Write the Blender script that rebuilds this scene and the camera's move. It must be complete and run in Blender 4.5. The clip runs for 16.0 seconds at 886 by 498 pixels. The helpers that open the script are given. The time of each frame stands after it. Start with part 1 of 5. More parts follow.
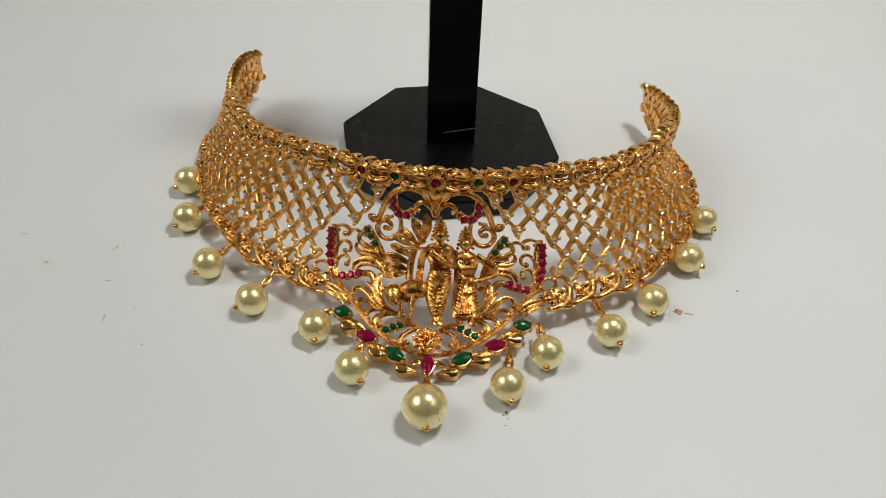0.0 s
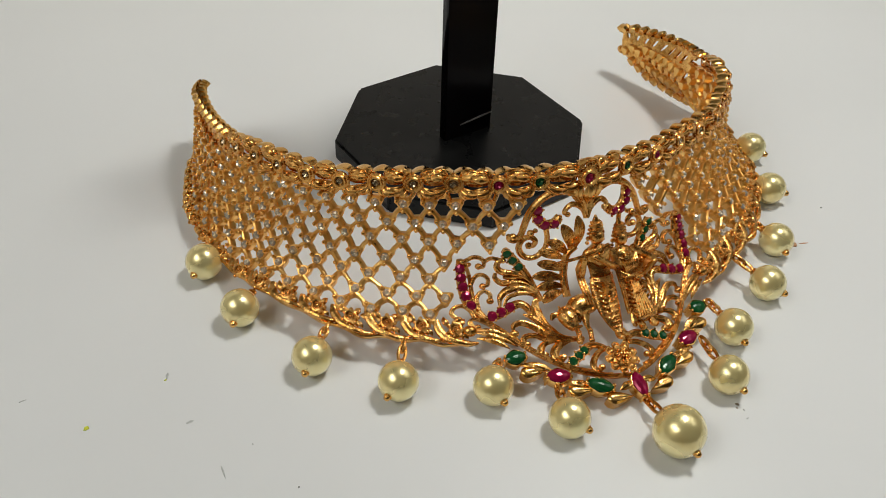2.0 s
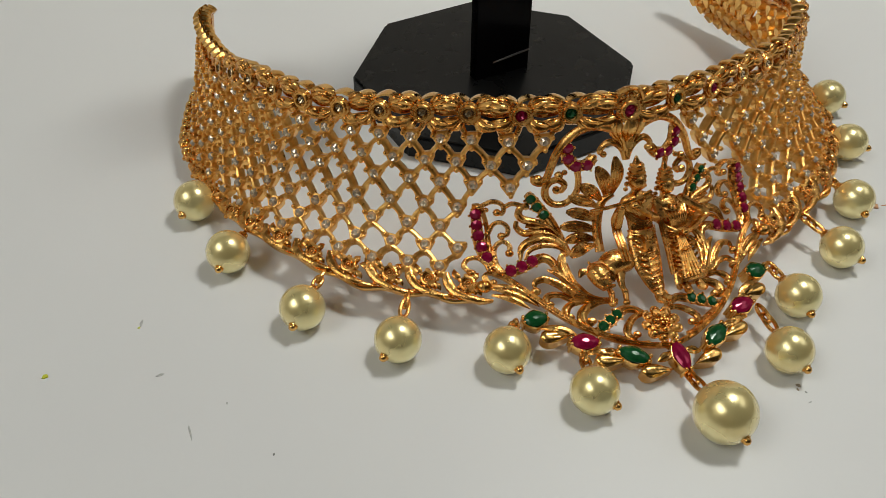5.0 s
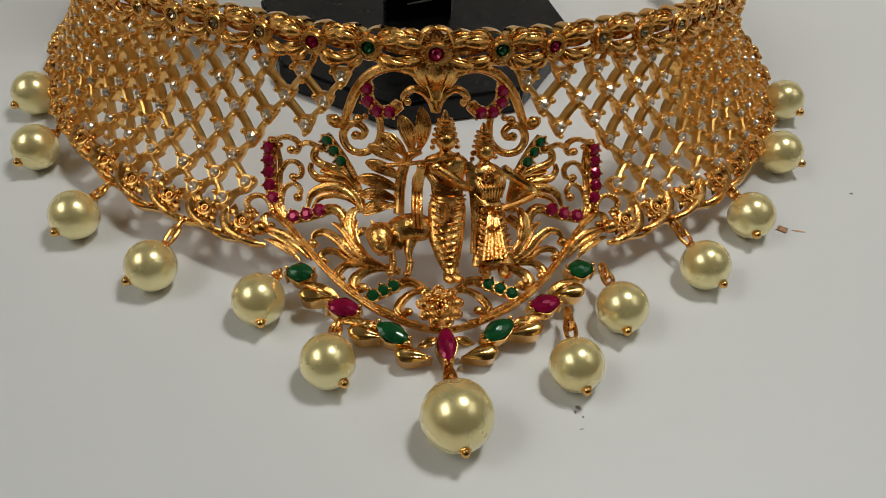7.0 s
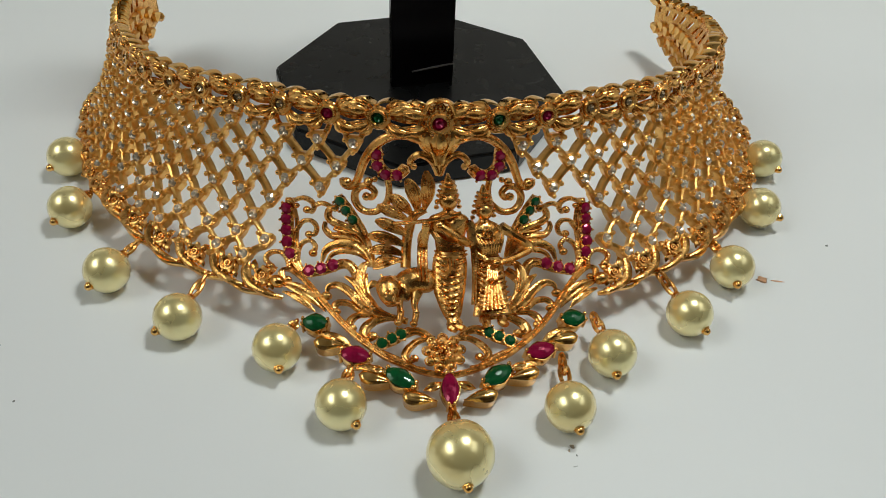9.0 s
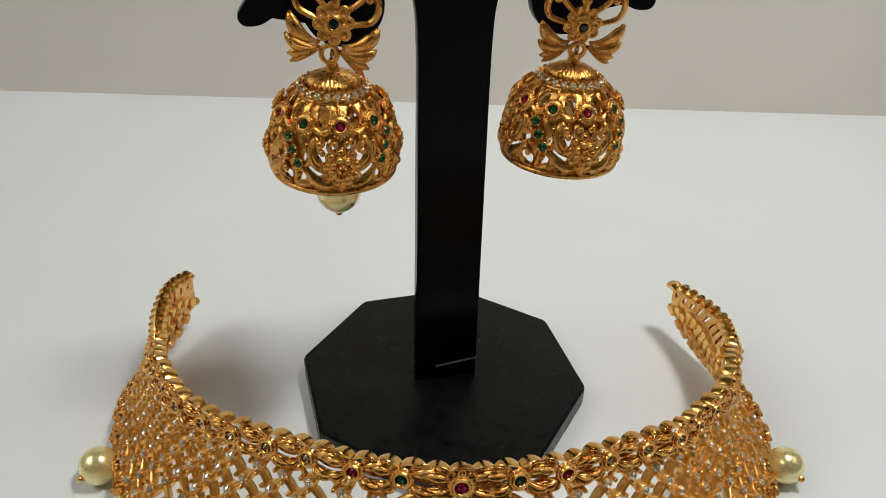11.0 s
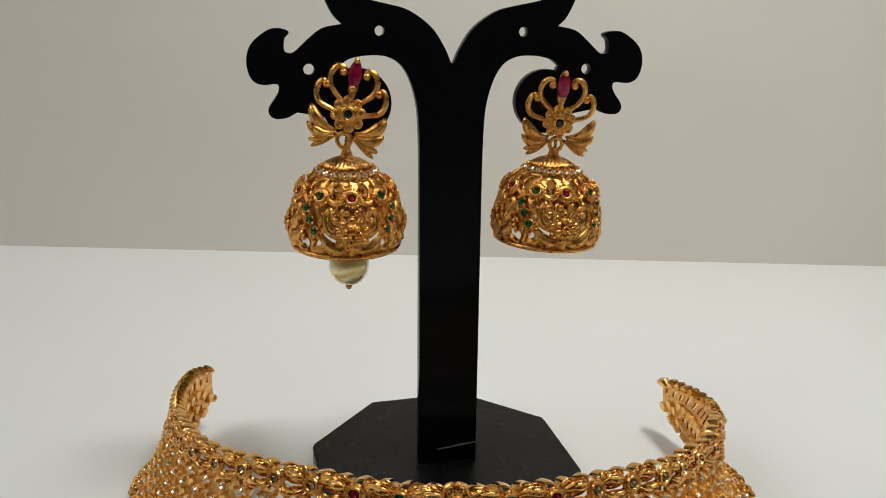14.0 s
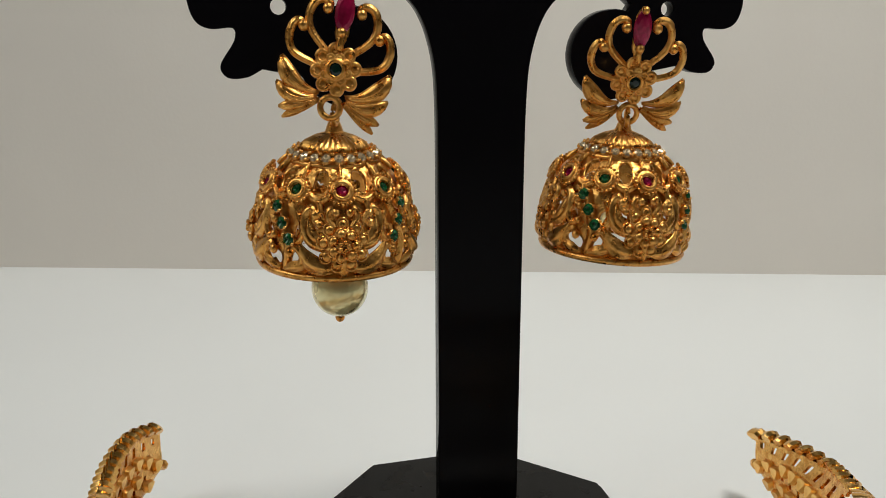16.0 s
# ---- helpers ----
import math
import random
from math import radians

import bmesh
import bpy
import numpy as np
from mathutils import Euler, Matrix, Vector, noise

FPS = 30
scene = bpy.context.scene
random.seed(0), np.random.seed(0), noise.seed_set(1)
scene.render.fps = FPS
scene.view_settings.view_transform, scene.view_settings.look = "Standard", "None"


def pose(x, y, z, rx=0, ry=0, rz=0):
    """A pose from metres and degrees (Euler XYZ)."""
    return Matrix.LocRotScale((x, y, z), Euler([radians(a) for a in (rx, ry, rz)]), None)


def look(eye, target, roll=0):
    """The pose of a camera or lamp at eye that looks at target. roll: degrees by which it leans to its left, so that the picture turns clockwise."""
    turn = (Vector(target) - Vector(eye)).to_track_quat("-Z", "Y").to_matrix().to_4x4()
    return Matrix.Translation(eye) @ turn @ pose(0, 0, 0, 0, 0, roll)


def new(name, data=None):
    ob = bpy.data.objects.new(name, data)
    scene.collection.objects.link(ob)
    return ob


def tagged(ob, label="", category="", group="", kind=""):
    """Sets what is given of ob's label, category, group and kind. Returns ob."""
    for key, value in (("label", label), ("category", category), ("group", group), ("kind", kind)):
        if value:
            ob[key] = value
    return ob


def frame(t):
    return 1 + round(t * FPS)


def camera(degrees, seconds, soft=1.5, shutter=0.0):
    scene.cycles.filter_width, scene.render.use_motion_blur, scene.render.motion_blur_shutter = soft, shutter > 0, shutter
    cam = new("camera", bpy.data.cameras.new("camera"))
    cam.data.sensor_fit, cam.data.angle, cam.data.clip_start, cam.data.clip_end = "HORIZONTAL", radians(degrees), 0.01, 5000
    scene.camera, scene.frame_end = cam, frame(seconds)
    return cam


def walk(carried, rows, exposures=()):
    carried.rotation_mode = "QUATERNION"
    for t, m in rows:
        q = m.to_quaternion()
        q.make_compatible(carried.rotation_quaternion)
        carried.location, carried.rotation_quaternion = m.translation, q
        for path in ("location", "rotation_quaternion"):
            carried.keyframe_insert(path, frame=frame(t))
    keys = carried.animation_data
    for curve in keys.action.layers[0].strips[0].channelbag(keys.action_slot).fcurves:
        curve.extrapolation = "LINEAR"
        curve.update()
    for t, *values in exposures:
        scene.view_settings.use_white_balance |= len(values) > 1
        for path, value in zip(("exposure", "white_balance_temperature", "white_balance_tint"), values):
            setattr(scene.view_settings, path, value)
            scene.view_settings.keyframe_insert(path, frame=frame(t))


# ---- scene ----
cam = camera(55.73, 16.0, soft=0.55)
PATH = [
    (0, 0.00587, 0.00003, 0.15003, 48.143, -2.069, 2.450),
    (0.5, -0.03161, 0.01108, 0.14981, 47.666, -2.875, -8.921),
    (1, -0.05502, 0.02367, 0.14324, 47.592, -3.640, -16.326),
    (1.5, -0.07655, 0.03860, 0.13470, 48.163, -3.368, -21.225),
    (2, -0.08018, 0.04774, 0.13146, 47.427, -3.208, -23.392),
    (2.5, -0.07528, 0.05188, 0.12735, 46.262, -2.694, -23.711),
    (3, -0.07055, 0.05360, 0.12687, 46.119, -1.574, -22.802),
    (3.2, -0.06869, 0.05581, 0.12247, 45.803, -1.743, -21.935),
    (5.3, -0.06541, 0.05415, 0.11166, 46.086, -1.649, -17.476),
    (5.5, -0.05914, 0.04660, 0.11371, 45.893, -1.118, -14.724),
    (6, -0.02560, 0.03332, 0.11324, 44.611, -1.417, -7.642),
    (6.5, -0.01203, 0.03944, 0.10938, 44.319, -2.271, -5.093),
    (7, -0.01010, 0.05062, 0.09932, 44.273, -3.032, -5.350),
    (7.5, -0.01194, 0.05304, 0.09670, 45.329, -2.873, -5.702),
    (8, -0.00889, 0.04992, 0.09978, 45.547, -2.699, -5.583),
    (8.5, -0.01008, 0.04785, 0.10499, 46.091, -2.820, -5.721),
    (9, -0.01130, 0.04341, 0.10793, 47.432, -2.682, -5.412),
    (9.5, -0.01177, 0.04230, 0.12295, 50.257, -2.477, -4.796),
    (10, -0.01335, 0.04557, 0.13611, 53.103, -2.362, -4.511),
    (10.2, -0.01291, 0.04827, 0.13915, 54.204, -2.268, -4.304),
    (12.3, -0.00980, 0.07778, 0.13676, 60.736, -2.094, -3.423),
    (12.5, -0.01006, 0.07545, 0.13407, 62.228, -2.152, -3.200),
    (13, -0.00952, 0.06634, 0.12801, 65.867, -1.639, -3.142),
    (13.5, -0.01196, 0.05052, 0.12320, 68.488, -1.783, -3.419),
    (14, -0.00875, 0.03157, 0.12024, 71.498, -1.334, -3.067),
    (14.5, -0.00722, 0.02947, 0.11409, 72.338, -0.800, -3.031),
    (15, -0.00657, 0.04966, 0.10565, 72.640, -0.652, -3.004),
    (15.5, -0.00776, 0.06976, 0.10103, 72.980, -0.649, -3.105),
    (16, -0.01126, 0.08297, 0.10304, 72.476, -0.697, -3.771),
]
EXPOSURE = [(0.0, -0.3, 6450, 11), (2.5, -0.31, 6500, 11), (5.5, -0.52, 6520, 10), (7.0, -0.64, 6500, 11), (7.5, -0.48, 6280, 11), (8.0, -0.44, 5680, 9), (8.5, -0.38, 5680, 9),
            (9.0, -0.36, 6180, 6), (9.5, -0.3, 5930, 6), (10.0, -0.27, 6220, 7), (12.5, -0.24, 6400, 10), (14.0, -0.2, 6450, 10), (16.0, -0.22, 6430, 10)]
walk(cam, [(row[0], pose(*row[1:])) for row in PATH], EXPOSURE)
import collections


# ---- light ----
def area_lamp(name, at, aim, size, power, colour, size_y=None):
    data = bpy.data.lights.new(name, "AREA")
    data.shape, data.size, data.size_y = "RECTANGLE", size, size_y or size
    data.energy, data.color = power, colour
    ob = new(name, data)
    ob.matrix_world = look(at, aim)
    return ob


area_lamp("desk_lamp", (0.125, 0.185, 0.42), (0.02, 0.17, 0.0), 0.075, 1.08, (0.99, 1.0, 0.955), 0.065)
# added fill lights out of view, to lift the shadows, the wall and the flanks
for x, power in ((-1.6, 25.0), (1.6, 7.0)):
    area_lamp("fill_light", (x, -0.05, 1.73), (x, -0.05, 0.0), 1.1, power, (0.975, 1.0, 0.965), 1.3)
world = bpy.data.worlds.new("world")
scene.world = world
world.use_nodes = True
world.node_tree.nodes["Background"].inputs[0].default_value = (0.9, 0.92, 1.0, 1)
world.node_tree.nodes["Background"].inputs[1].default_value = 0.05

# ---- materials ----
def material(name, colour, rough, metal=0.0, vary=0.0, vary_scale=400.0, bump=0.0, bump_scale=2500.0, coat=0.0,
             transmission=0.0, ior=1.5, rough_vary=0.0, second=None, sheen_spec=0.5, coat_rough=0.08):
    m = bpy.data.materials.new(name)
    m.use_nodes = True
    nodes, links = m.node_tree.nodes, m.node_tree.links
    b = nodes["Principled BSDF"]
    b.inputs["Base Color"].default_value = (*colour, 1)
    b.inputs["Roughness"].default_value = rough
    b.inputs["Metallic"].default_value = metal
    b.inputs["IOR"].default_value = ior
    b.inputs["Coat Weight"].default_value = coat
    b.inputs["Coat Roughness"].default_value = coat_rough
    b.inputs["Specular IOR Level"].default_value = sheen_spec
    b.inputs["Transmission Weight"].default_value = transmission
    co = nodes.new("ShaderNodeTexCoord")
    if vary or rough_vary:
        n1 = nodes.new("ShaderNodeTexNoise")
        n1.inputs["Scale"].default_value = vary_scale
        n1.inputs["Detail"].default_value = 6
        links.new(co.outputs["Object"], n1.inputs["Vector"])
        if vary:
            ramp = nodes.new("ShaderNodeValToRGB")
            dark = second or tuple(c * (1 - vary) for c in colour)
            ramp.color_ramp.elements[0].color = (*dark, 1)
            ramp.color_ramp.elements[0].position = 0.32
            ramp.color_ramp.elements[1].color = (*colour, 1)
            ramp.color_ramp.elements[1].position = 0.62
            links.new(n1.outputs["Fac"], ramp.inputs["Fac"])
            links.new(ramp.outputs["Color"], b.inputs["Base Color"])
        if rough_vary:
            mr = nodes.new("ShaderNodeMapRange")
            mr.inputs["From Min"].default_value, mr.inputs["From Max"].default_value = 0.3, 0.7
            mr.inputs["To Min"].default_value, mr.inputs["To Max"].default_value = max(0.02, rough - rough_vary), rough + rough_vary
            links.new(n1.outputs["Fac"], mr.inputs["Value"])
            links.new(mr.outputs["Result"], b.inputs["Roughness"])
    if bump:
        n2 = nodes.new("ShaderNodeTexNoise")
        n2.inputs["Scale"].default_value = bump_scale
        n2.inputs["Detail"].default_value = 3
        links.new(co.outputs["Object"], n2.inputs["Vector"])
        bp = nodes.new("ShaderNodeBump")
        bp.inputs["Strength"].default_value = bump
        bp.inputs["Distance"].default_value = 0.0002
        links.new(n2.outputs["Fac"], bp.inputs["Height"])
        links.new(bp.outputs["Normal"], b.inputs["Normal"])
    return m


GOLD = material("antique_gold", (0.91, 0.52, 0.155), 0.25, 1.0, 0.3, 700, 0.34, 3000, rough_vary=0.08, second=(0.62, 0.25, 0.045))
# matte, paler copy of the gold; the lattice's stronger light is in its colour
MATTE_LIT_GOLD = material("matte_lit_gold", (0.97, 0.60, 0.19), 0.33, 1.0, 0.2, 700, 0.25, 3000, rough_vary=0.07, second=(0.85, 0.44, 0.10))
EARRING_GOLD = material("brown_gold", (0.86, 0.465, 0.125), 0.31, 1.0, 0.25, 800, 0.38, 3200, rough_vary=0.08, second=(0.62, 0.25, 0.04))
GOLD_BRIGHT = material("polished_gold", (0.93, 0.57, 0.19), 0.2, 1.0, 0.2, 500, 0.12, 2500, rough_vary=0.06, second=(0.78, 0.40, 0.09))
PEARL = material("cream_pearl", (0.95, 0.84, 0.40), 0.27, 0.6, 0.14, 120, 0.03, 900, coat=0.9, coat_rough=0.22, ior=1.7, rough_vary=0.05, second=(0.90, 0.70, 0.27))
PEARL.node_tree.nodes["Principled BSDF"].inputs["Coat IOR"].default_value = 1.8
CRYSTAL = material("foil_backed_crystal", (0.88, 0.78, 0.63), 0.13, 0.65, sheen_spec=0.6, coat=0.3)
CHAMPAGNE = material("champagne_crystal", (0.50, 0.37, 0.22), 0.04, 0.8, sheen_spec=0.8, coat=0.3)
CHAMPAGNE_PALE = material("pale_crystal", (0.66, 0.52, 0.32), 0.2, 0.6, sheen_spec=0.6, coat=0.2)
RUBY = material("ruby_glass", (0.34, 0.006, 0.055), 0.12, 0.35, 0.4, 900, ior=1.6, sheen_spec=0.4)
DARK_EMERALD = material("dark_emerald_glass", (0.003, 0.022, 0.014), 0.1, 0.1, 0.4, 900, ior=1.55, sheen_spec=0.4)
EMERALD = material("emerald_glass", (0.006, 0.085, 0.022), 0.16, 0.12, 0.4, 900, ior=1.55, sheen_spec=0.4)
ACRYLIC = material("black_acrylic", (0.0045, 0.004, 0.005), 0.16, 0.0, sheen_spec=0.06, rough_vary=0.04, vary_scale=60)
ACRYLIC_BASE = material("dusty_black_acrylic", (0.005, 0.005, 0.005), 0.30, 0.0, sheen_spec=0.22, vary=0.4, vary_scale=180, bump=0.05, bump_scale=4000, rough_vary=0.08)
# grey of the highlight drawn as a strip on the upright's foot
FOOT_GLINT = material("foot_glint_grey", (0.10, 0.092, 0.09), 0.45, 0.0, sheen_spec=0.35)
TABLE = material("white_laminate", (0.80, 0.80, 0.785), 0.42, 0.0, 0.035, 9, 0.03, 900, rough_vary=0.06)
WALL = material("beige_paint", (0.84, 0.785, 0.715), 0.7, 0.0, 0.07, 5, 0.25, 700)
# tones of the unseen room shell, set for bounced light and reflections
ROOM = material("grey_brown_shell", (0.50, 0.47, 0.42), 0.8, 0.0, 0.06, 3, 0.2, 300)
# colour of the unseen front wall that darkens what the gold reflects
DARK_WALL = material("dark_reflection_wall", (0.12, 0.10, 0.085), 0.8, 0.0, 0.1, 3, 0.2, 300)
CEILING = material("pale_ceiling_shell", (0.55, 0.54, 0.51), 0.85, 0.0, 0.04, 3, 0.2, 300)
FLOOR = material("grey_floor_shell", (0.18, 0.17, 0.155), 0.4, 0.0, 0.2, 4, 0.1, 60)
DUST_Y = material("yellow_crumb", (0.72, 0.74, 0.05), 0.6, 0.0, 0.2, 1500)
DUST_O = material("orange_crumb", (0.78, 0.42, 0.22), 0.35, 0.0, 0.4, 900)
DUST_B = material("brown_crumb", (0.42, 0.33, 0.23), 0.5, 0.0, 0.5, 1500)
DUST_G = material("grey_crumb", (0.56, 0.56, 0.53), 0.8, 0.0, 0.3, 1500)
DUST_S = material("dark_grey_crumb", (0.30, 0.30, 0.28), 0.8, 0.0, 0.4, 1500)

# ---- mesh tools (all shapes in millimetres) ----
MM = 0.001


class Shape:
    """Vertices and faces gathered for one mesh."""

    def __init__(self):
        self.v, self.f, self.n = [], [], 0

    def add(self, v, f):
        self.v.append(np.asarray(v, float).reshape(-1, 3))
        self.f += [tuple(i + self.n for i in q) for q in f]
        self.n += len(self.v[-1])
        return self

    def points(self):
        return np.concatenate(self.v)


def smooth_path(pts, per=6):
    """Catmull-Rom through the points."""
    p = np.asarray(pts, float)
    if p.shape[1] == 2:
        p = np.column_stack([p, np.zeros(len(p))])
    if len(p) == 2:
        return np.linspace(p[0], p[1], per + 1)
    e = np.vstack([2 * p[0] - p[1], p, 2 * p[-1] - p[-2]])
    out = []
    for i in range(1, len(e) - 2):
        a, b, c, d = e[i - 1:i + 3]
        for u in np.arange(per) / per:
            out.append(0.5 * (2 * b + (c - a) * u + (2 * a - 5 * b + 4 * c - d) * u * u + (3 * b - a - 3 * c + d) * u ** 3))
    out.append(p[-1])
    return np.array(out)


def tube(path, rw, rh=None, k=8, ridges=0, depth=0.0, close=False, drop=None, twist=0.0):
    """A swept oval along a path. rw, rh: half width and half height, a number or values spread along it."""
    p = np.asarray(path, float)
    n = len(p)
    spread = lambda r: np.full(n, float(r)) if np.isscalar(r) else np.interp(np.linspace(0, 1, n), np.linspace(0, 1, len(r)), r)
    rw = spread(rw)
    rh = rw if rh is None else spread(rh)
    low = rh if drop is None else spread(drop)
    if close:
        t = np.roll(p, -1, 0) - np.roll(p, 1, 0)
    else:
        t = np.gradient(p, axis=0)
    t /= np.maximum(np.linalg.norm(t, axis=1), 1e-9)[:, None]
    up = np.tile([0.0, 0.0, 1.0], (n, 1))
    bad = np.abs(t[:, 2]) > 0.95
    up[bad] = (0, 1, 0)
    side = np.cross(t, up)
    side /= np.linalg.norm(side, axis=1)[:, None]
    up = np.cross(side, t)
    th = np.arange(k) * 2 * math.pi / k
    v = []
    for i in range(n):
        ang = th + twist * i
        m = 1 - depth * (1 - np.abs(np.cos(ridges * ang / 2))) if ridges else np.ones(k)
        s = np.sin(th)
        v.append(p[i] + (np.cos(th) * rw[i] * m)[:, None] * side[i] + (s * np.where(s > 0, rh[i], low[i]) * m)[:, None] * up[i])
    v = np.concatenate(v)
    f = []
    for i in range(n if close else n - 1):
        j = (i + 1) % n
        for q in range(k):
            r = (q + 1) % k
            f.append((i * k + q, i * k + r, j * k + r, j * k + q))
    if not close:
        f += [tuple(range(k))[::-1], tuple(range((n - 1) * k, n * k))]
    return v, f


def ball(c, r, seg=8, rings=5, squash=1.0):
    c = np.asarray(c, float)
    v = [c + (0, 0, r * squash)]
    for i in range(1, rings):
        a = math.pi * i / rings
        for q in range(seg):
            b = 2 * math.pi * q / seg
            v.append(c + (r * math.sin(a) * math.cos(b), r * math.sin(a) * math.sin(b), r * squash * math.cos(a)))
    v.append(c - (0, 0, r * squash))
    f = [(0, 1 + q, 1 + (q + 1) % seg) for q in range(seg)]
    for i in range(rings - 2):
        o = 1 + i * seg
        f += [(o + q, o + seg + q, o + seg + (q + 1) % seg, o + (q + 1) % seg) for q in range(seg)]
    o = 1 + (rings - 2) * seg
    f += [(o + q, len(v) - 1, o + (q + 1) % seg) for q in range(seg)]
    return np.array(v), f


def ring(c, radius, r, n=20, k=6, start=0.0, span=2 * math.pi, rh=None):
    full = span > 6.28
    a = start + np.linspace(0, span, n, endpoint=not full)
    p = np.column_stack([c[0] + radius * np.cos(a), c[1] + radius * np.sin(a), np.full(n, c[2])])
    return tube(p, r, rh, k, close=full)


def lathe(profile, n=32, cap=True, flute=0.0, flutes=0):
    """Turned about the z axis. profile: (radius, height) from top to bottom."""
    v, f = [], []
    for r, z in profile:
        for q in range(n):
            a = 2 * math.pi * q / n
            m = 1 + flute * math.cos(flutes * a)
            v.append((r * m * math.cos(a), r * m * math.sin(a), z))
    for i in range(len(profile) - 1):
        for q in range(n):
            f.append((i * n + q, (i + 1) * n + q, (i + 1) * n + (q + 1) % n, i * n + (q + 1) % n))
    if cap:
        f += [tuple(range(n)), tuple(range((len(profile) - 1) * n, len(profile) * n))[::-1]]
    return v, f


def leaf(base, tip, width, bend=0.0, lift=0.6, height=0.5, ridges=3, drop=0.3, blunt=False, k=16):
    """A pointed, veined leaf from base to tip; bend bows it sideways, lift raises its middle."""
    b, t = np.array([*base, 0.0][:3]), np.array([*tip, 0.0][:3])
    d = t - b
    side = np.array([-d[1], d[0], 0]) / max(np.linalg.norm(d), 1e-6)
    u = np.linspace(0, 1, 9)
    p = b + d * u[:, None] + side * (bend * 4 * u * (1 - u))[:, None] + np.array([0, 0, 1]) * (lift * np.sin(math.pi * u ** 0.8))[:, None]
    w = width * (np.array([0.35, 0.6, 0.85, 1, 1.05, 1.0, 0.85, 0.6, 0.25]) if blunt else np.array([0.3, 0.55, 0.8, 0.97, 1, 0.92, 0.72, 0.42, 0.06]))
    return tube(p, w, np.maximum(w * height, 0.08), max(12, ridges * 8), ridges * 2, 0.38, drop=np.maximum(w * drop, 0.08))


def curl(path, r0, r1=None, bead=0.0, h=0.0, per=6, k=8, rh=None):
    """A scroll wire that thins from r0 to r1 and ends in a bead."""
    s = Shape()
    p = smooth_path(path, per)
    p[:, 2] += h
    r = np.interp(np.linspace(0, 1, 5), [0, 0.5, 1], [r0 * 0.8, r0, r1 or r0 * 0.6])
    s.add(*tube(p, r, None if rh is None else r * rh, 16, 4, 0.24))
    if bead:
        s.add(*ball(p[-1] + (0, 0, 0.1), bead))
    return s


def joined(*shapes):
    s = Shape()
    for x in shapes:
        if isinstance(x, Shape):
            s.add(x.points(), x.f)
        else:
            s.add(*x)
    return s


def mirrored(s):
    m = Shape()
    p = s.points().copy()
    p[:, 0] *= -1
    m.add(p, [q[::-1] for q in s.f])
    return m


def mesh_of(name, shape, mat, smooth=True, mapping=None):
    p = shape.points()
    if mapping is not None:
        p = mapping(p)
    me = bpy.data.meshes.new(name)
    me.from_pydata((p * MM).tolist(), [], shape.f)
    me.materials.append(mat)
    if smooth:
        me.polygons.foreach_set("use_smooth", [True] * len(me.polygons))
    me.update()
    if smooth and mat in (GOLD, GOLD_BRIGHT, MATTE_LIT_GOLD):
        me.set_sharp_from_angle(angle=radians(34))
    return me


def part(name, shape, mat, parent, label="", smooth=True, mapping=None, matrix=None):
    """One mesh object under a thing or a part. shape: a Shape or a ready mesh."""
    me = shape if isinstance(shape, bpy.types.Mesh) else mesh_of(name, shape, mat, smooth, mapping)
    ob = new(name, me)
    ob.parent = parent
    if matrix is not None:
        ob.matrix_basis = matrix
    if label:
        ob["label"] = label
    return ob


def thing(name, matrix, label, category, group=""):
    return tagged(new_at(name, matrix), label, category, group)


def new_at(name, matrix):
    ob = new(name)
    ob.empty_display_size = 0.01
    ob.matrix_basis = matrix
    return ob


def gem(r, length=1.0, sides=8, height=0.55, pointed=False):
    """A cut stone: girdle, crown facets, table. length stretches it along y; pointed: a marquise."""
    def outline(scale, z):
        pts = []
        for q in range(sides):
            a = 2 * math.pi * (q + 0.5 * (not pointed)) / sides
            x, y = math.cos(a), math.sin(a)
            if pointed:
                x *= 1 - 0.12 * abs(y) ** 3
            pts.append((x * r * scale, y * r * length * scale, z))
        return pts
    v = outline(0.22 if pointed else 0.45, r * height) + outline(0.66, r * height * 0.72) + outline(0.95, r * height * 0.3) + outline(1.0, 0.0) + outline(0.35, -r * 0.7)
    f = [tuple(range(sides))]
    for i in range(4):
        for q in range(sides):
            f.append((i * sides + q, (i + 1) * sides + q, (i + 1) * sides + (q + 1) % sides, i * sides + (q + 1) % sides))
    f.append(tuple(range(4 * sides, 5 * sides))[::-1])
    return Shape().add(v, f)


def boat(length, width, rim=0.32, wall=2.3, sides=20, blunt=1.5):
    """A polished almond-shaped cup with upright walls, open at the top, along y."""
    def loop(sx, sy, z):
        out = []
        for q in range(sides):
            u = 2 * math.pi * q / sides
            y = math.cos(u)
            x = math.copysign((1 - abs(y) ** blunt) ** 0.75, math.sin(u)) if abs(y) < 0.999 else 0.0
            out.append((x * max(sx, 0.05), y * sy, z))
        return out
    w, l = width, length / 2
    v = loop(w * 0.86, l * 0.92, -wall) + loop(w * 0.97, l * 0.98, -wall + 0.3) + loop(w, l, -0.15) + loop(w - 0.08, l - 0.1, 0.06) + loop(w - rim, l - rim * 1.6, 0.08) + loop(w - rim - 0.1, l - rim * 1.6 - 0.2, -0.45)
    f = [tuple(range(sides))]
    for i in range(5):
        f += [(i * sides + q, (i + 1) * sides + q, (i + 1) * sides + (q + 1) % sides, i * sides + (q + 1) % sides) for q in range(sides)]
    f.append(tuple(range(5 * sides, 6 * sides))[::-1])
    return Shape().add(v, f)


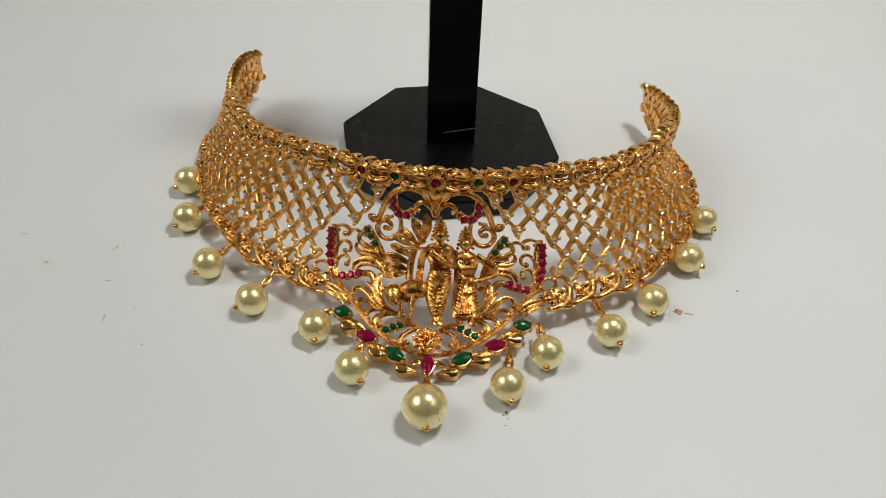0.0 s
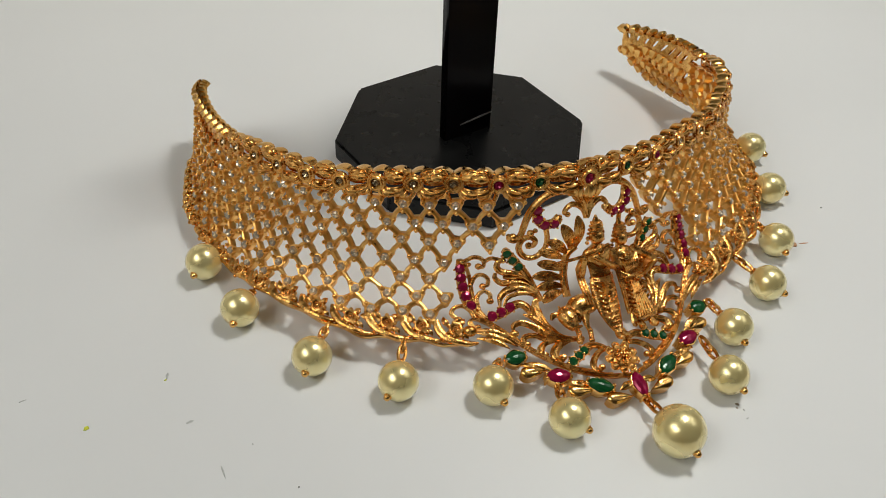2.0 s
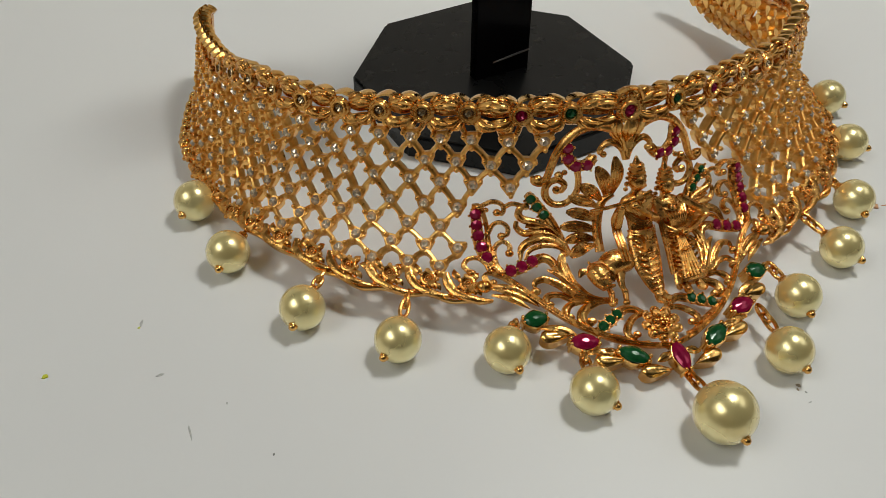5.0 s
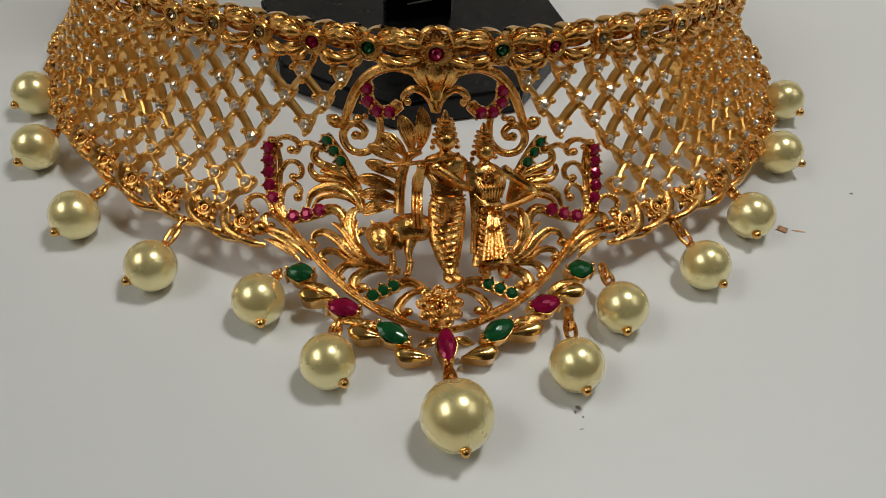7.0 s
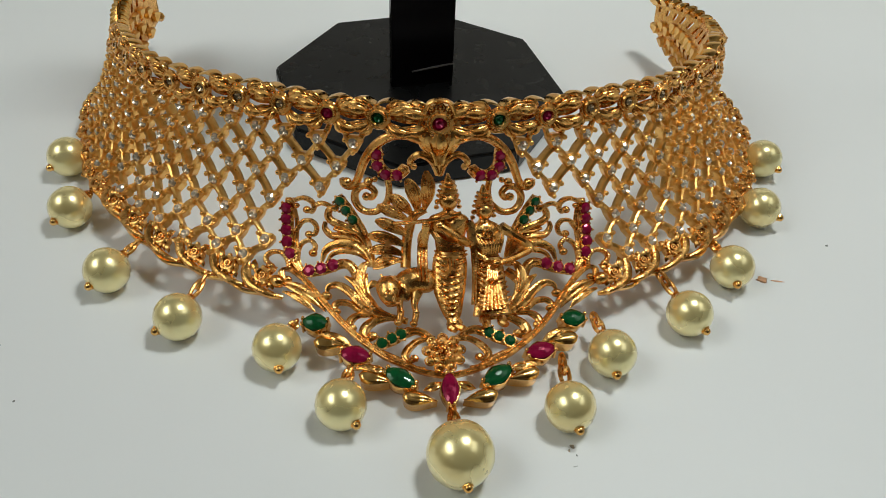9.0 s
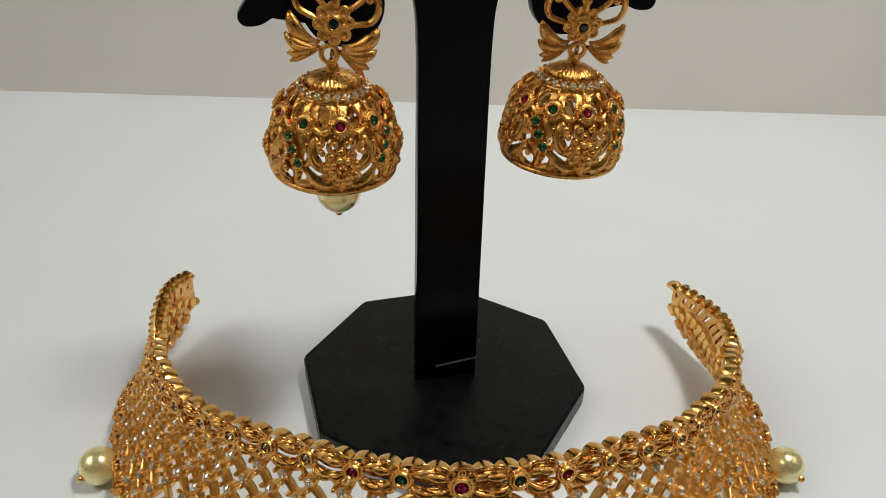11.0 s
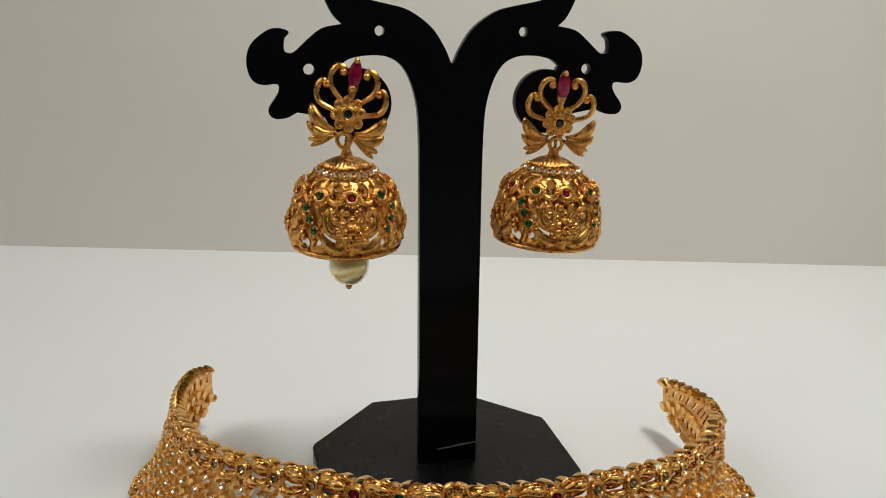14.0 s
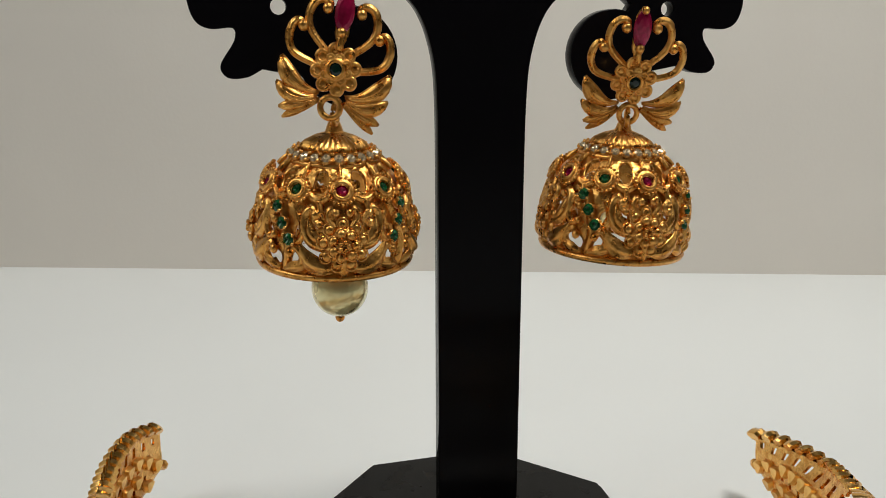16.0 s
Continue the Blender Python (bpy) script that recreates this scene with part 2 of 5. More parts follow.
def bud(length, width, wall=2.6, n=15, k=13):
    """A polished teardrop petal along y: upright walls, a domed top with a fold along it, pointed at -y, round at +y."""
    v, f = [], []
    for i in range(n):
        u = i / (n - 1)
        w = max(0.04, width * (math.sin(math.pi * min(1.0, u * 0.62)) ** 1.1) * math.sqrt(max(0.0, 1 - max(0.0, (u - 0.62) / 0.38) ** 2.2)))
        for j in range(k):
            q = -1 + 2 * j / (k - 1)
            dome = 0.55 * (1 - abs(q) ** 2.6) * min(1.0, w / width * 1.3) - 0.22 * math.exp(-((q + 0.25) / 0.2) ** 2) * (1 - u)
            v.append((w * q, length * (u - 0.5), dome - 0.1))
        v += [(-w * 0.97, length * (u - 0.5) * 0.98, -0.35), (w * 0.97, length * (u - 0.5) * 0.98, -0.35), (-w * 0.94, length * (u - 0.5) * 0.96, -wall), (w * 0.94, length * (u - 0.5) * 0.96, -wall)]
    m = k + 4
    for i in range(n - 1):
        a, b = i * m, (i + 1) * m
        f += [(a + j, a + j + 1, b + j + 1, b + j) for j in range(k - 1)]
        f += [(a + k - 1, a + k + 1, b + k + 1, b + k - 1), (a + k + 1, a + k + 3, b + k + 3, b + k + 1), (b, b + k, a + k, a), (b + k, b + k + 2, a + k + 2, a + k), (a + k + 2, b + k + 2, b + k + 3, a + k + 3)]
    e = (n - 1) * m
    f.append(tuple(e + j for j in range(k))[::-1] + (e + k, e + k + 2, e + k + 3, e + k + 1))
    return Shape().add(v, f)


def plume(base, tip, width, bend, rib=1.0, dome=0.3):
    """A domed leaf, broadest near its round tip, with raised ribs along it."""
    b, d = np.array([*base, 0.0][:3]) + (0, 0, 0.1), np.array([tip[0] - base[0], tip[1] - base[1], 0.3])
    side = np.array([-d[1], d[0], 0]) / np.hypot(d[0], d[1])
    u = np.linspace(0, 1, 10)
    mid = b + d * u[:, None] + side * (bend * 4 * u * (1 - u))[:, None] + np.array([0, 0, 1]) * (0.5 * np.sin(math.pi * u))[:, None]
    w = width * np.array([0.22, 0.34, 0.52, 0.72, 0.88, 0.98, 1.0, 0.9, 0.66, 0.2])
    s = joined(tube(mid, w, np.maximum(w * dome, 0.15), 12, drop=np.maximum(w * 0.6, 0.3)))
    for q in (-0.95, -0.48, 0.0, 0.48, 0.95):
        s = joined(s, tube(mid + side * (w * q * 0.94)[:, None] + np.array([0, 0, 1]) * (w * dome * math.sqrt(1 - min(1, (q * 0.94) ** 2)))[:, None], np.array([0.12, 0.17, 0.17, 0.1]) * rib, None, 6))
    return s


def star_stone(r, sides=8, height=0.5, dip=0.35):
    """A small foil-backed stone: bright star facets round a sunken centre."""
    v = [(0, 0, r * height * (1 - dip * 2.2))]
    for q in range(sides):
        a = 2 * math.pi * q / sides
        v.append((0.52 * r * math.cos(a), 0.52 * r * math.sin(a), r * height))
    for q in range(sides):
        a = 2 * math.pi * (q + 0.5) / sides
        v.append((r * math.cos(a), r * math.sin(a), r * height * 0.15))
    for q in range(sides):
        a = 2 * math.pi * (q + 0.5) / sides
        v.append((0.5 * r * math.cos(a), 0.5 * r * math.sin(a), -0.7 * r))
    f = []
    for q in range(sides):
        n = (q + 1) % sides
        f += [(0, 1 + q, 1 + n), (1 + q, 1 + sides + q, 1 + n), (1 + q, 1 + sides + (q - 1) % sides, 1 + sides + q),
              (1 + sides + q, 1 + 2 * sides + q, 1 + 2 * sides + n, 1 + sides + n)]
    f.append(tuple(range(1 + 2 * sides, 1 + 3 * sides))[::-1])
    return Shape().add(v, f)


def block(x0, x1, y0, y1, z0, z1):
    v = [(x, y, z) for z in (z0, z1) for x, y in ((x0, y0), (x1, y0), (x1, y1), (x0, y1))]
    return v, [(3, 2, 1, 0), (4, 5, 6, 7), (0, 1, 5, 4), (1, 2, 6, 5), (2, 3, 7, 6), (3, 0, 4, 7)]


def structure(name, shape, mat, label, matrix=None, bevel=0.0):
    me = mesh_of(name, shape, mat, False)
    if bevel:
        bm = bmesh.new()
        bm.from_mesh(me)
        bmesh.ops.bevel(bm, geom=bm.edges[:], offset=bevel, segments=2, affect="EDGES")
        bm.to_mesh(me)
        bm.free()
    ob = new(name, me)
    if matrix is not None:
        ob.matrix_basis = matrix
    return tagged(ob, label, kind="structure")


# ---- the room and the table ----
ROOM_AT = pose(0.0, 0.3815, 0, 0, 0, -3.35)
structure("table_top", Shape().add(*block(-800, 800, -900, 8, -30, 0)), TABLE, "white laminate table top with faint scuffs", ROOM_AT, 0.002)
structure("partition", Shape().add(*block(-1200, 1200, 0, 30, -750, 190)), WALL, "low beige painted partition behind the table", ROOM_AT)
# unseen room shell, added for bounced light and reflections
structure("wall_back", Shape().add(*block(-2000, 2000, 1500, 1600, -750, 1750)), ROOM, "unseen grey-brown wall of the added room shell", ROOM_AT)
structure("wall_left", Shape().add(*block(-2100, -2000, -1480, 1600, -750, 1750)), ROOM, "unseen grey-brown wall of the added room shell", ROOM_AT)
structure("wall_right", Shape().add(*block(2000, 2100, -1480, 1600, -750, 1750)), ROOM, "unseen grey-brown wall of the added room shell", ROOM_AT)
# added out of view, close and dark, so the gold reflects less light
structure("front_dark_screen", Shape().add(*block(-2100, 2100, -1580, -1480, -750, 1750)), DARK_WALL, "unseen dark brown wall added to darken reflections", ROOM_AT)
structure("floor", Shape().add(*block(-2100, 2100, -1580, 1600, -850, -750)), FLOOR, "unseen grey floor of the added room shell", ROOM_AT)
structure("ceiling", Shape().add(*block(-2100, 2100, -1580, 1600, 1750, 1850)), CEILING, "unseen pale ceiling of the added room shell", ROOM_AT)

# ---- the earring stand ----
def outline_mesh(name, outer, holes, depth, mat, bevel=0.0):
    """A flat plate cut to an outline (x, z) with round holes, standing upright, its front at y = 0."""
    cu = bpy.data.curves.new(name, "CURVE")
    cu.dimensions, cu.fill_mode = "2D", "BOTH"
    cu.extrude, cu.bevel_depth, cu.bevel_resolution = depth / 2 - bevel, bevel, 1
    loops = [outer] + [[(x + r * math.cos(a), z + r * math.sin(a)) for a in np.linspace(0, 2 * math.pi, 20, endpoint=False)] for x, z, r in holes]
    for loop in loops:
        sp = cu.splines.new("POLY")
        sp.points.add(len(loop) - 1)
        for q, (x, z) in zip(sp.points, loop):
            q.co = (x * MM, z * MM, 0, 1)
        sp.use_cyclic_u = True
    ob = new("outline", cu)
    me = bpy.data.meshes.new_from_object(ob.evaluated_get(bpy.context.evaluated_depsgraph_get()))
    bpy.data.objects.remove(ob)
    me.transform(pose(0, depth / 2, 0, 90, 0, 0))
    bm = bmesh.new()
    bm.from_mesh(me)
    bmesh.ops.remove_doubles(bm, verts=bm.verts[:], dist=1e-6)
    bm.to_mesh(me)
    bm.free()
    me.name = name
    me.materials.clear()
    me.materials.append(mat)
    return me


def build_stand():
    stand = thing("earring_stand", pose(0.00395, 0.2116, 0), "glossy black acrylic earring stand with an octagonal base", "jewellery stand")
    octagon = [(33.7 * math.cos(a), 33.7 * math.sin(a)) for a in (radians(-10.9 + 45 * i) for i in range(8))]
    bm = bmesh.new()
    low = [bm.verts.new((x * MM, y * MM, 0)) for x, y in octagon]
    bm.faces.new(low[::-1])
    up = bmesh.ops.extrude_face_region(bm, geom=bm.faces[:])
    bmesh.ops.translate(bm, verts=[g for g in up["geom"] if isinstance(g, bmesh.types.BMVert)], vec=(0, 0, 0.0058))
    bmesh.ops.recalc_face_normals(bm, faces=bm.faces)
    bmesh.ops.bevel(bm, geom=bm.edges[:], offset=0.0006, segments=2, affect="EDGES")
    me = bpy.data.meshes.new("base")
    bm.to_mesh(me)
    bm.free()
    me.materials.append(ACRYLIC_BASE)
    part("base", me, None, stand, "slightly dusty black octagonal base plate")
    # half outline of the scrolled head, out from the notch over the stem
    arm = smooth_path([(0.4, 101.4), (2.0, 104.9), (4.9, 109.0), (9.7, 112.3), (14.6, 113.6), (20, 114.8), (24, 117), (27, 118.6)], 5)
    lobe = smooth_path([(27, 118.6), (27.4, 115.8), (25.5, 111.6), (23.3, 109.4)], 4)
    neck = smooth_path([(23.3, 109.4), (27.6, 108.5), (30.6, 106.3), (33.5, 103.7), (35.0, 103.5), (35.8, 104.3), (35.6, 106.5), (34.7, 107.8), (36.6, 108.4), (39.0, 107.9),
                        (42.2, 105.2), (43.2, 101.8), (42.4, 98.5), (40.4, 97.3), (37.2, 97.4), (37.0, 95.5), (39.0, 92.4), (38.9, 91.0), (37.8, 90.3), (35.5, 90.5), (33.4, 91.6)], 4)
    arch = smooth_path([(24.6, 101.0), (22.2, 102.6), (18.0, 103.3), (14.2, 103.0), (11.2, 101.3), (9.0, 97.7), (7.5, 92.0), (7.05, 85), (6.95, 76)], 5)

    def half_outline(disc_x, disc_r, reach):
        disc = np.array([(disc_x + disc_r * math.cos(a), 93.2 + disc_r * math.sin(a), 0) for a in np.linspace(radians(-22), radians(-290), 30)])
        path = np.concatenate([arm[:-1], lobe[:-1], neck, disc, arch])
        return [(float(x + reach * np.clip((x - 33) / 10, 0, 1)), float(z) - 0.4) for x, z, _ in path] + [(6.95, 5.0)]

    # the two cut arms differ a little
    outer = half_outline(21.5, 6.9, 0.8) + [(-x, z) for x, z in half_outline(20.8, 7.3, 0.0)[::-1]]
    holes = [(s * x, z, r) for s in (-1, 1) for x, z, r in ((15.8, 107.8, 1.2), (30.7, 99.9, 1.3))]
    me = outline_mesh("upright", outer, holes, 0.0027, ACRYLIC, 0.00015)
    lean = pose(0.0006, -0.0022, 0.006, 0, 0, 9.6) @ pose(0, 0, 0, -3.3, 0, 0) @ pose(0, 0, -0.006)
    me.transform(lean)
    part("upright", me, None, stand, "glossy black upright with two scrolled arms")
    # grey strip standing in for the highlight across the upright's foot
    part("foot_glint", Shape().add(*tube(smooth_path([(-2.6, -0.05, 9.3), (0.5, -0.1, 9.7), (3.4, -0.1, 10.1), (7.2, -0.05, 10.4)], 6), [0.1, 0.3, 0.42, 0.2], 0.2, 8)), FOOT_GLINT, stand, "thin grey strip standing in for a highlight at the foot", matrix=lean)


build_stand()

# ---- the necklace's curved band ----
TOP = [(0, 0, 33.7), (9.5, 1.6, 33.3), (18.8, 3.7, 33), (25.4, 6.8, 32.4), (32.4, 9.7, 31.9), (38.7, 12.5, 31.6), (45, 16.8, 30.3),
       (51, 22, 29.7), (55.5, 29, 28.3), (59.2, 36, 26.7), (62.3, 46, 23.0), (64.2, 58, 21.0), (63.8, 69, 19.6), (61, 79, 16.4)]
WAIST = [(0, -6.5, 14), (10.3, -5, 14), (20.5, -2.5, 13.5), (28, 0.6, 14), (36, 5, 14), (43.5, 10.2, 14), (50, 16, 13),
         (56, 21.5, 13), (60, 27.5, 12.5), (63, 34.5, 12), (65.5, 45.5, 12), (65.5, 58, 11.5), (64.2, 69, 12), (61.3, 79, 14)]
HEM = [(0, -16, 7), (11, -15.2, 7), (23, -12.3, 7), (31.5, -8.3, 7.2), (39.5, -4, 7), (47.5, 0.2, 7), (55, 7, 6.8),
       (61.5, 15, 6.5), (65.8, 23.3, 5.2), (69.4, 34.5, 4.5), (71.2, 47, 4.2), (69, 58, 4), (65.8, 69, 5), (61.8, 79, 9.5)]


def spline(ks, ps, xs):
    """Cubic curve through ps at the places ks, taken at xs; straight beyond the ends."""
    ks, ps, xs = np.asarray(ks, float), np.asarray(ps, float), np.asarray(xs, float)
    tan = np.empty_like(ps)
    tan[0], tan[-1] = (ps[1] - ps[0]) / (ks[1] - ks[0]), (ps[-1] - ps[-2]) / (ks[-1] - ks[-2])
    tan[1:-1] = (ps[2:] - ps[:-2]) / (ks[2:] - ks[:-2])[:, None]
    i = np.clip(np.searchsorted(ks, xs) - 1, 0, len(ks) - 2)
    h = (ks[i + 1] - ks[i])[:, None]
    u = np.clip((xs - ks[i])[:, None] / h, 0, 1)
    out = ((2 * u ** 3 - 3 * u * u + 1) * ps[i] + (u ** 3 - 2 * u * u + u) * tan[i] * h
           + (-2 * u ** 3 + 3 * u * u) * ps[i + 1] + (u ** 3 - u * u) * tan[i + 1] * h)
    return out + tan[0] * np.minimum(xs - ks[0], 0)[:, None] + tan[-1] * np.maximum(xs - ks[-1], 0)[:, None]


STEP, A_MAX, B_MIN, B_MAX = 0.5, 121.0, -6.0, 56.0


def band_grid():
    t = np.array(TOP, float)
    arc = np.concatenate([[0], np.cumsum(np.linalg.norm(np.diff(t, axis=0), axis=1))])
    both = lambda l: np.concatenate([np.array(l[1:][::-1], float) * (-1, 1, 1), np.array(l, float)])
    ks = np.concatenate([-arc[1:][::-1], arc])
    a = np.arange(-A_MAX, A_MAX + STEP, STEP)
    b = np.arange(B_MIN, B_MAX + STEP, STEP)
    tt, qq, hh = (spline(ks, both(l), a) for l in (TOP, WAIST, HEM))
    lean = -2.0 * np.clip((np.abs(a) - 80) / 35, 0, 1)[:, None] * (1, 0, 0)
    lean = lean + np.interp(a, [66, 86, 102, 117], [0, -1.9, -1.2, -0.2])[:, None] * (1, 0, 0) + np.interp(a, [68, 88, 104, 118], [0, 2.8, 2.0, 0.4])[:, None] * (0, 1, 0)
    bulge = np.interp(a, [-112, -100, -72, -52], [0, -1.2, -1.2, 0])[:, None] * (1, 0, 0)
    inward = np.interp(a, [62, 76, 90, 104, 117], [0, -0.4, -1.2, -0.9, -0.2])[:, None] * (1, 0, -0.9)
    # the right side is bent a little out of true
    knots = [42, 54, 64, 74, 86, 98, 108, 118]
    bent = lambda *axes: np.column_stack([np.interp(a, knots, v) for v in axes])
    tt = tt + lean + inward + bent([0, -2.3, -0.7, -0.5, 2.7, 3.1, 0.9, -0.2], [0, 0.4, 0.5, 0.1, -1.3, -0.8, -0.1, 1.1], [0, -0.1, -0.5, 0.4, -1.1, -2.7, -3.0, -2.3])
    qq = qq + lean + bulge + inward * 0.6 + bent([0, -0.7, -0.7, -1.0, -0.8, -0.8, -0.4, -0.3], [0, 1.2, 1.6, 2.8, 2.4, 1.1, 0.5, 0], [0, -0.6, -0.8, 0, 0.2, 0.2, 0.2, 0.4])
    hh = hh + lean + bulge + inward * 0.4 + bent([0, 0.3, 1.2, 1.8, 2.0, 0.9, 0.4, 0.2], [0, 0.4, 0.5, 0.1, 0.7, 0.3, 0.1, 0], [0, -1.2, -1.4, -0.9, -0.2, 0, 0, 0])
    rows, deep = [], []
    for p, q, h in zip(tt, qq, hh):
        out = (h - q) * (1, 1, 0)
        out /= max(np.linalg.norm(out), 1e-6)
        d1, d2 = np.linalg.norm(q - p), np.linalg.norm(h - q)
        far = h + out * 15
        far[2] = 3.0
        rows.append(spline([0, d1, d1 + d2, d1 + d2 + 15.5], [p, q, h, far], b))
        deep.append(d1 + d2)
    g = np.array(rows)
    da, db = np.gradient(g, axis=0), np.gradient(g, axis=1)
    n = np.cross(db, da)
    n /= np.linalg.norm(n, axis=2)[:, :, None]
    return g, -n if n[len(a) // 2, 40, 1] > 0 else n, np.array(deep), a


GRID, NORMALS, DEEP, A_AXIS = band_grid()


def depth_at(a):
    """How deep the band is from its upper stones to its scrolled hem."""
    return np.interp(a, A_AXIS, DEEP)


def lookup(grid, a, b):
    x = np.clip((a + A_MAX) / STEP, 0, grid.shape[0] - 1.001)
    y = np.clip((b - B_MIN) / STEP, 0, grid.shape[1] - 1.001)
    i, j = x.astype(int), y.astype(int)
    u, v = (x - i)[:, None], (y - j)[:, None]
    return grid[i, j] * (1 - u) * (1 - v) + grid[i + 1, j] * u * (1 - v) + grid[i, j + 1] * (1 - u) * v + grid[i + 1, j + 1] * u * v


def on_band(p):
    """From the flat pattern (along, down, outwards) to the bent band; the lower part is drawn a little sideways."""
    p = np.asarray(p, float)
    a = p[:, 0] + 0.03 * p[:, 1] * np.clip((95 - np.abs(p[:, 0])) / 40, 0, 1)
    return lookup(GRID, a, p[:, 1]) + lookup(NORMALS, a, p[:, 1]) * p[:, 2:3]


def seat(a, b, h=0.0, spin=0.0):
    """The pose of a piece set on the band: x along it, y up it, z outwards."""
    q = on_band([(a, b, h), (a + 0.4, b, h), (a, b - 0.4, h)])
    x, y = Vector(q[1] - q[0]).normalized(), Vector(q[2] - q[0])
    z = x.cross(y).normalized()
    y = z.cross(x)
    m = Matrix((x, y, z)).transposed().to_4x4()
    m.translation = Vector(q[0] * MM)
    return m @ pose(0, 0, 0, 0, 0, spin)


def pierced_plate(s):
    """The thin end plate of one side, pierced by staggered small openings."""
    na, nb = 54, 15
    aa = np.linspace(86, 117.4, na)
    v = [(s * a, -0.8 + (float(depth_at(s * a)) + 0.6) * j / (nb - 1), h) for h in (-0.5, -1.1) for a in aa for j in range(nb)]
    n = na * nb
    keep = [(i, j) for i in range(na - 1) for j in range(nb - 1) if not ((i + (3 if j // 4 % 2 else 0)) % 6 < 2 and j % 4 in (1, 2) and i < na - 4)]
    have = set(keep)
    f = []
    for i, j in keep:
        q = (i * nb + j, i * nb + j + 1, (i + 1) * nb + j + 1, (i + 1) * nb + j)
        f += [q, tuple(k + n for k in q[::-1])]
        for e, other in (((q[0], q[1]), (i - 1, j)), ((q[1], q[2]), (i, j + 1)), ((q[2], q[3]), (i + 1, j)), ((q[3], q[0]), (i, j - 1))):
            if other not in have:
                f.append((e[1], e[0], e[0] + n, e[1] + n))
    return Shape().add(v, f)


def build_necklace():
    neck = thing("necklace", pose(0.002, 0.1535, 0, 0, 0, -2.6), "gold choker with crystal lattice, coloured stones and cream pearl drops", "necklace")
    put = lambda name, shape, mat=GOLD, label="": part(name, shape, mat, neck, label, mapping=on_band)
    both = lambda name, shape, mat=GOLD, label="": [put(name, s, mat, label) for s in (shape, mirrored(shape))]

    # upper rail
    stones = [9.6, 17.7, 26.2, 33.9, 41.0, 48.2, 55.4, 62.6, 69.6, 76.6, 83.4]
    places = [-a for a in stones[::-1]] + [0.0] + stones
    edge = np.arange(-86, 86.1, 0.5)
    for i in range(-21, 22):
        c = 4.05 * i
        put("rim_piece", Shape().add(*tube(smooth_path([(c - 2.1, -1.6, -0.7), (c - 1.2, -2.2, -0.7), (c, -2.5, -0.7), (c + 1.2, -2.2, -0.7), (c + 2.1, -1.6, -0.7)], 3), [0.25, 0.32, 0.36, 0.32, 0.25], [1.2, 1.4, 1.45, 1.4, 1.2], 6)), GOLD_BRIGHT)
    put("rail_wire", Shape().add(*tube(np.column_stack([edge, 2.0 + 0.3 * np.sin(edge * math.pi / 4.1), np.full(len(edge), -0.5)]), 0.6, 0.8, 6)))
    bezel = joined(ring((0, 0, 0.55), 1.18, 0.3, 20, 6), ring((0, 0, 0.0), 1.5, 0.5, 20, 6),
                   *[ball((1.85 * math.cos(a), 1.85 * math.sin(a), 0.3), 0.25, 6, 4) for a in np.linspace(-0.2, math.pi + 0.2, 11)])
    bezel_mesh = mesh_of("bezel", bezel, GOLD)
    stone_meshes = {m.name: mesh_of("gemstone", star_stone(1.02, 9, 0.55), m, False) for m in (EMERALD, RUBY, CHAMPAGNE)}
    for a in places:
        if not a:
            continue
        mat = {9.6: EMERALD, 17.7: RUBY}.get(abs(a), CHAMPAGNE)
        bz = part("bezel", bezel_mesh, None, neck, matrix=seat(a, 0.2, 0.4))
        part("gemstone", stone_meshes[mat.name], None, bz, {"emerald_glass": "small round emerald-green stone", "ruby_glass": "small round dark red stone"}.get(mat.name, "small round champagne stone"), matrix=pose(0, 0, 0.0001))
    for a0, a1 in zip(places[:-1], places[1:]):
        c, w = (a0 + a1) / 2, (a1 - a0) / 2
        put("leaf", Shape().add(*leaf((c - w + 1.3, 0.2, -0.5), (c + w - 1.3, 0.2, -0.5), 0.7, 0, 0.3, 0.6, 2, 0.8, True)))
        for s in (-1, 1):
            # broad leaves above and below that cross at the middle, and short ones that fall outwards
            put("leaf", Shape().add(*leaf((c + s * (w - 1.3), -0.4, 0.0), (c - s * 1.5, -1.3 + 0.35 * s, 0.5 + 0.3 * s), 1.0, s * 0.6, 0.8, 0.55, 3, 0.8)))
            put("leaf", Shape().add(*leaf((c + s * (w - 1.2), -1.3, 0.0), (c + s * 0.1, -2.6, 0.2), 0.7, s * 0.3, 0.5, 0.8, 2, 0.8)))
            put("leaf", Shape().add(*leaf((c + s * (w - 1.3), 0.8, 0.0), (c - s * 1.2, 1.7 - 0.25 * s, 0.4 - 0.25 * s), 1.0, -s * 0.65, 0.8, 0.55, 3, 0.8)))
            put("leaf", Shape().add(*leaf((c + s * (w - 1.0), 1.4, 0.0), (c + s * 0.9, 3.2, 0.1), 0.7, -s * 0.3, 0.4, 0.8, 2, 0.8)))
    # lotus under the centre stone
    lotus = joined(leaf((0, 1.4, 0.9), (0, 5.8, 0.4), 1.3, 0, 0.5, 0.55, 2, 0.6, False, 24), *[leaf((q * 1.6, 0.6, 0.5), (q * 0.5, 5.9, 0.1), 1.0, -q * 0.8, 0.5, 0.6, 2, 0.6, False, 24) for q in (-1, 1)],
                   *[leaf((q * 2.7, -0.6, 0.1), (q * 0.6, 6.4, -0.1), 0.8, -q * 1.1, 0.4, 0.7, 2, 0.6, False, 24) for q in (-1, 1)], tube(smooth_path([(0, 5.0, -0.2), (0.2, 9.2, 0)], 4), [0.7, 0.5]))
    put("lotus", lotus, GOLD, "gold lotus under the centre ruby")
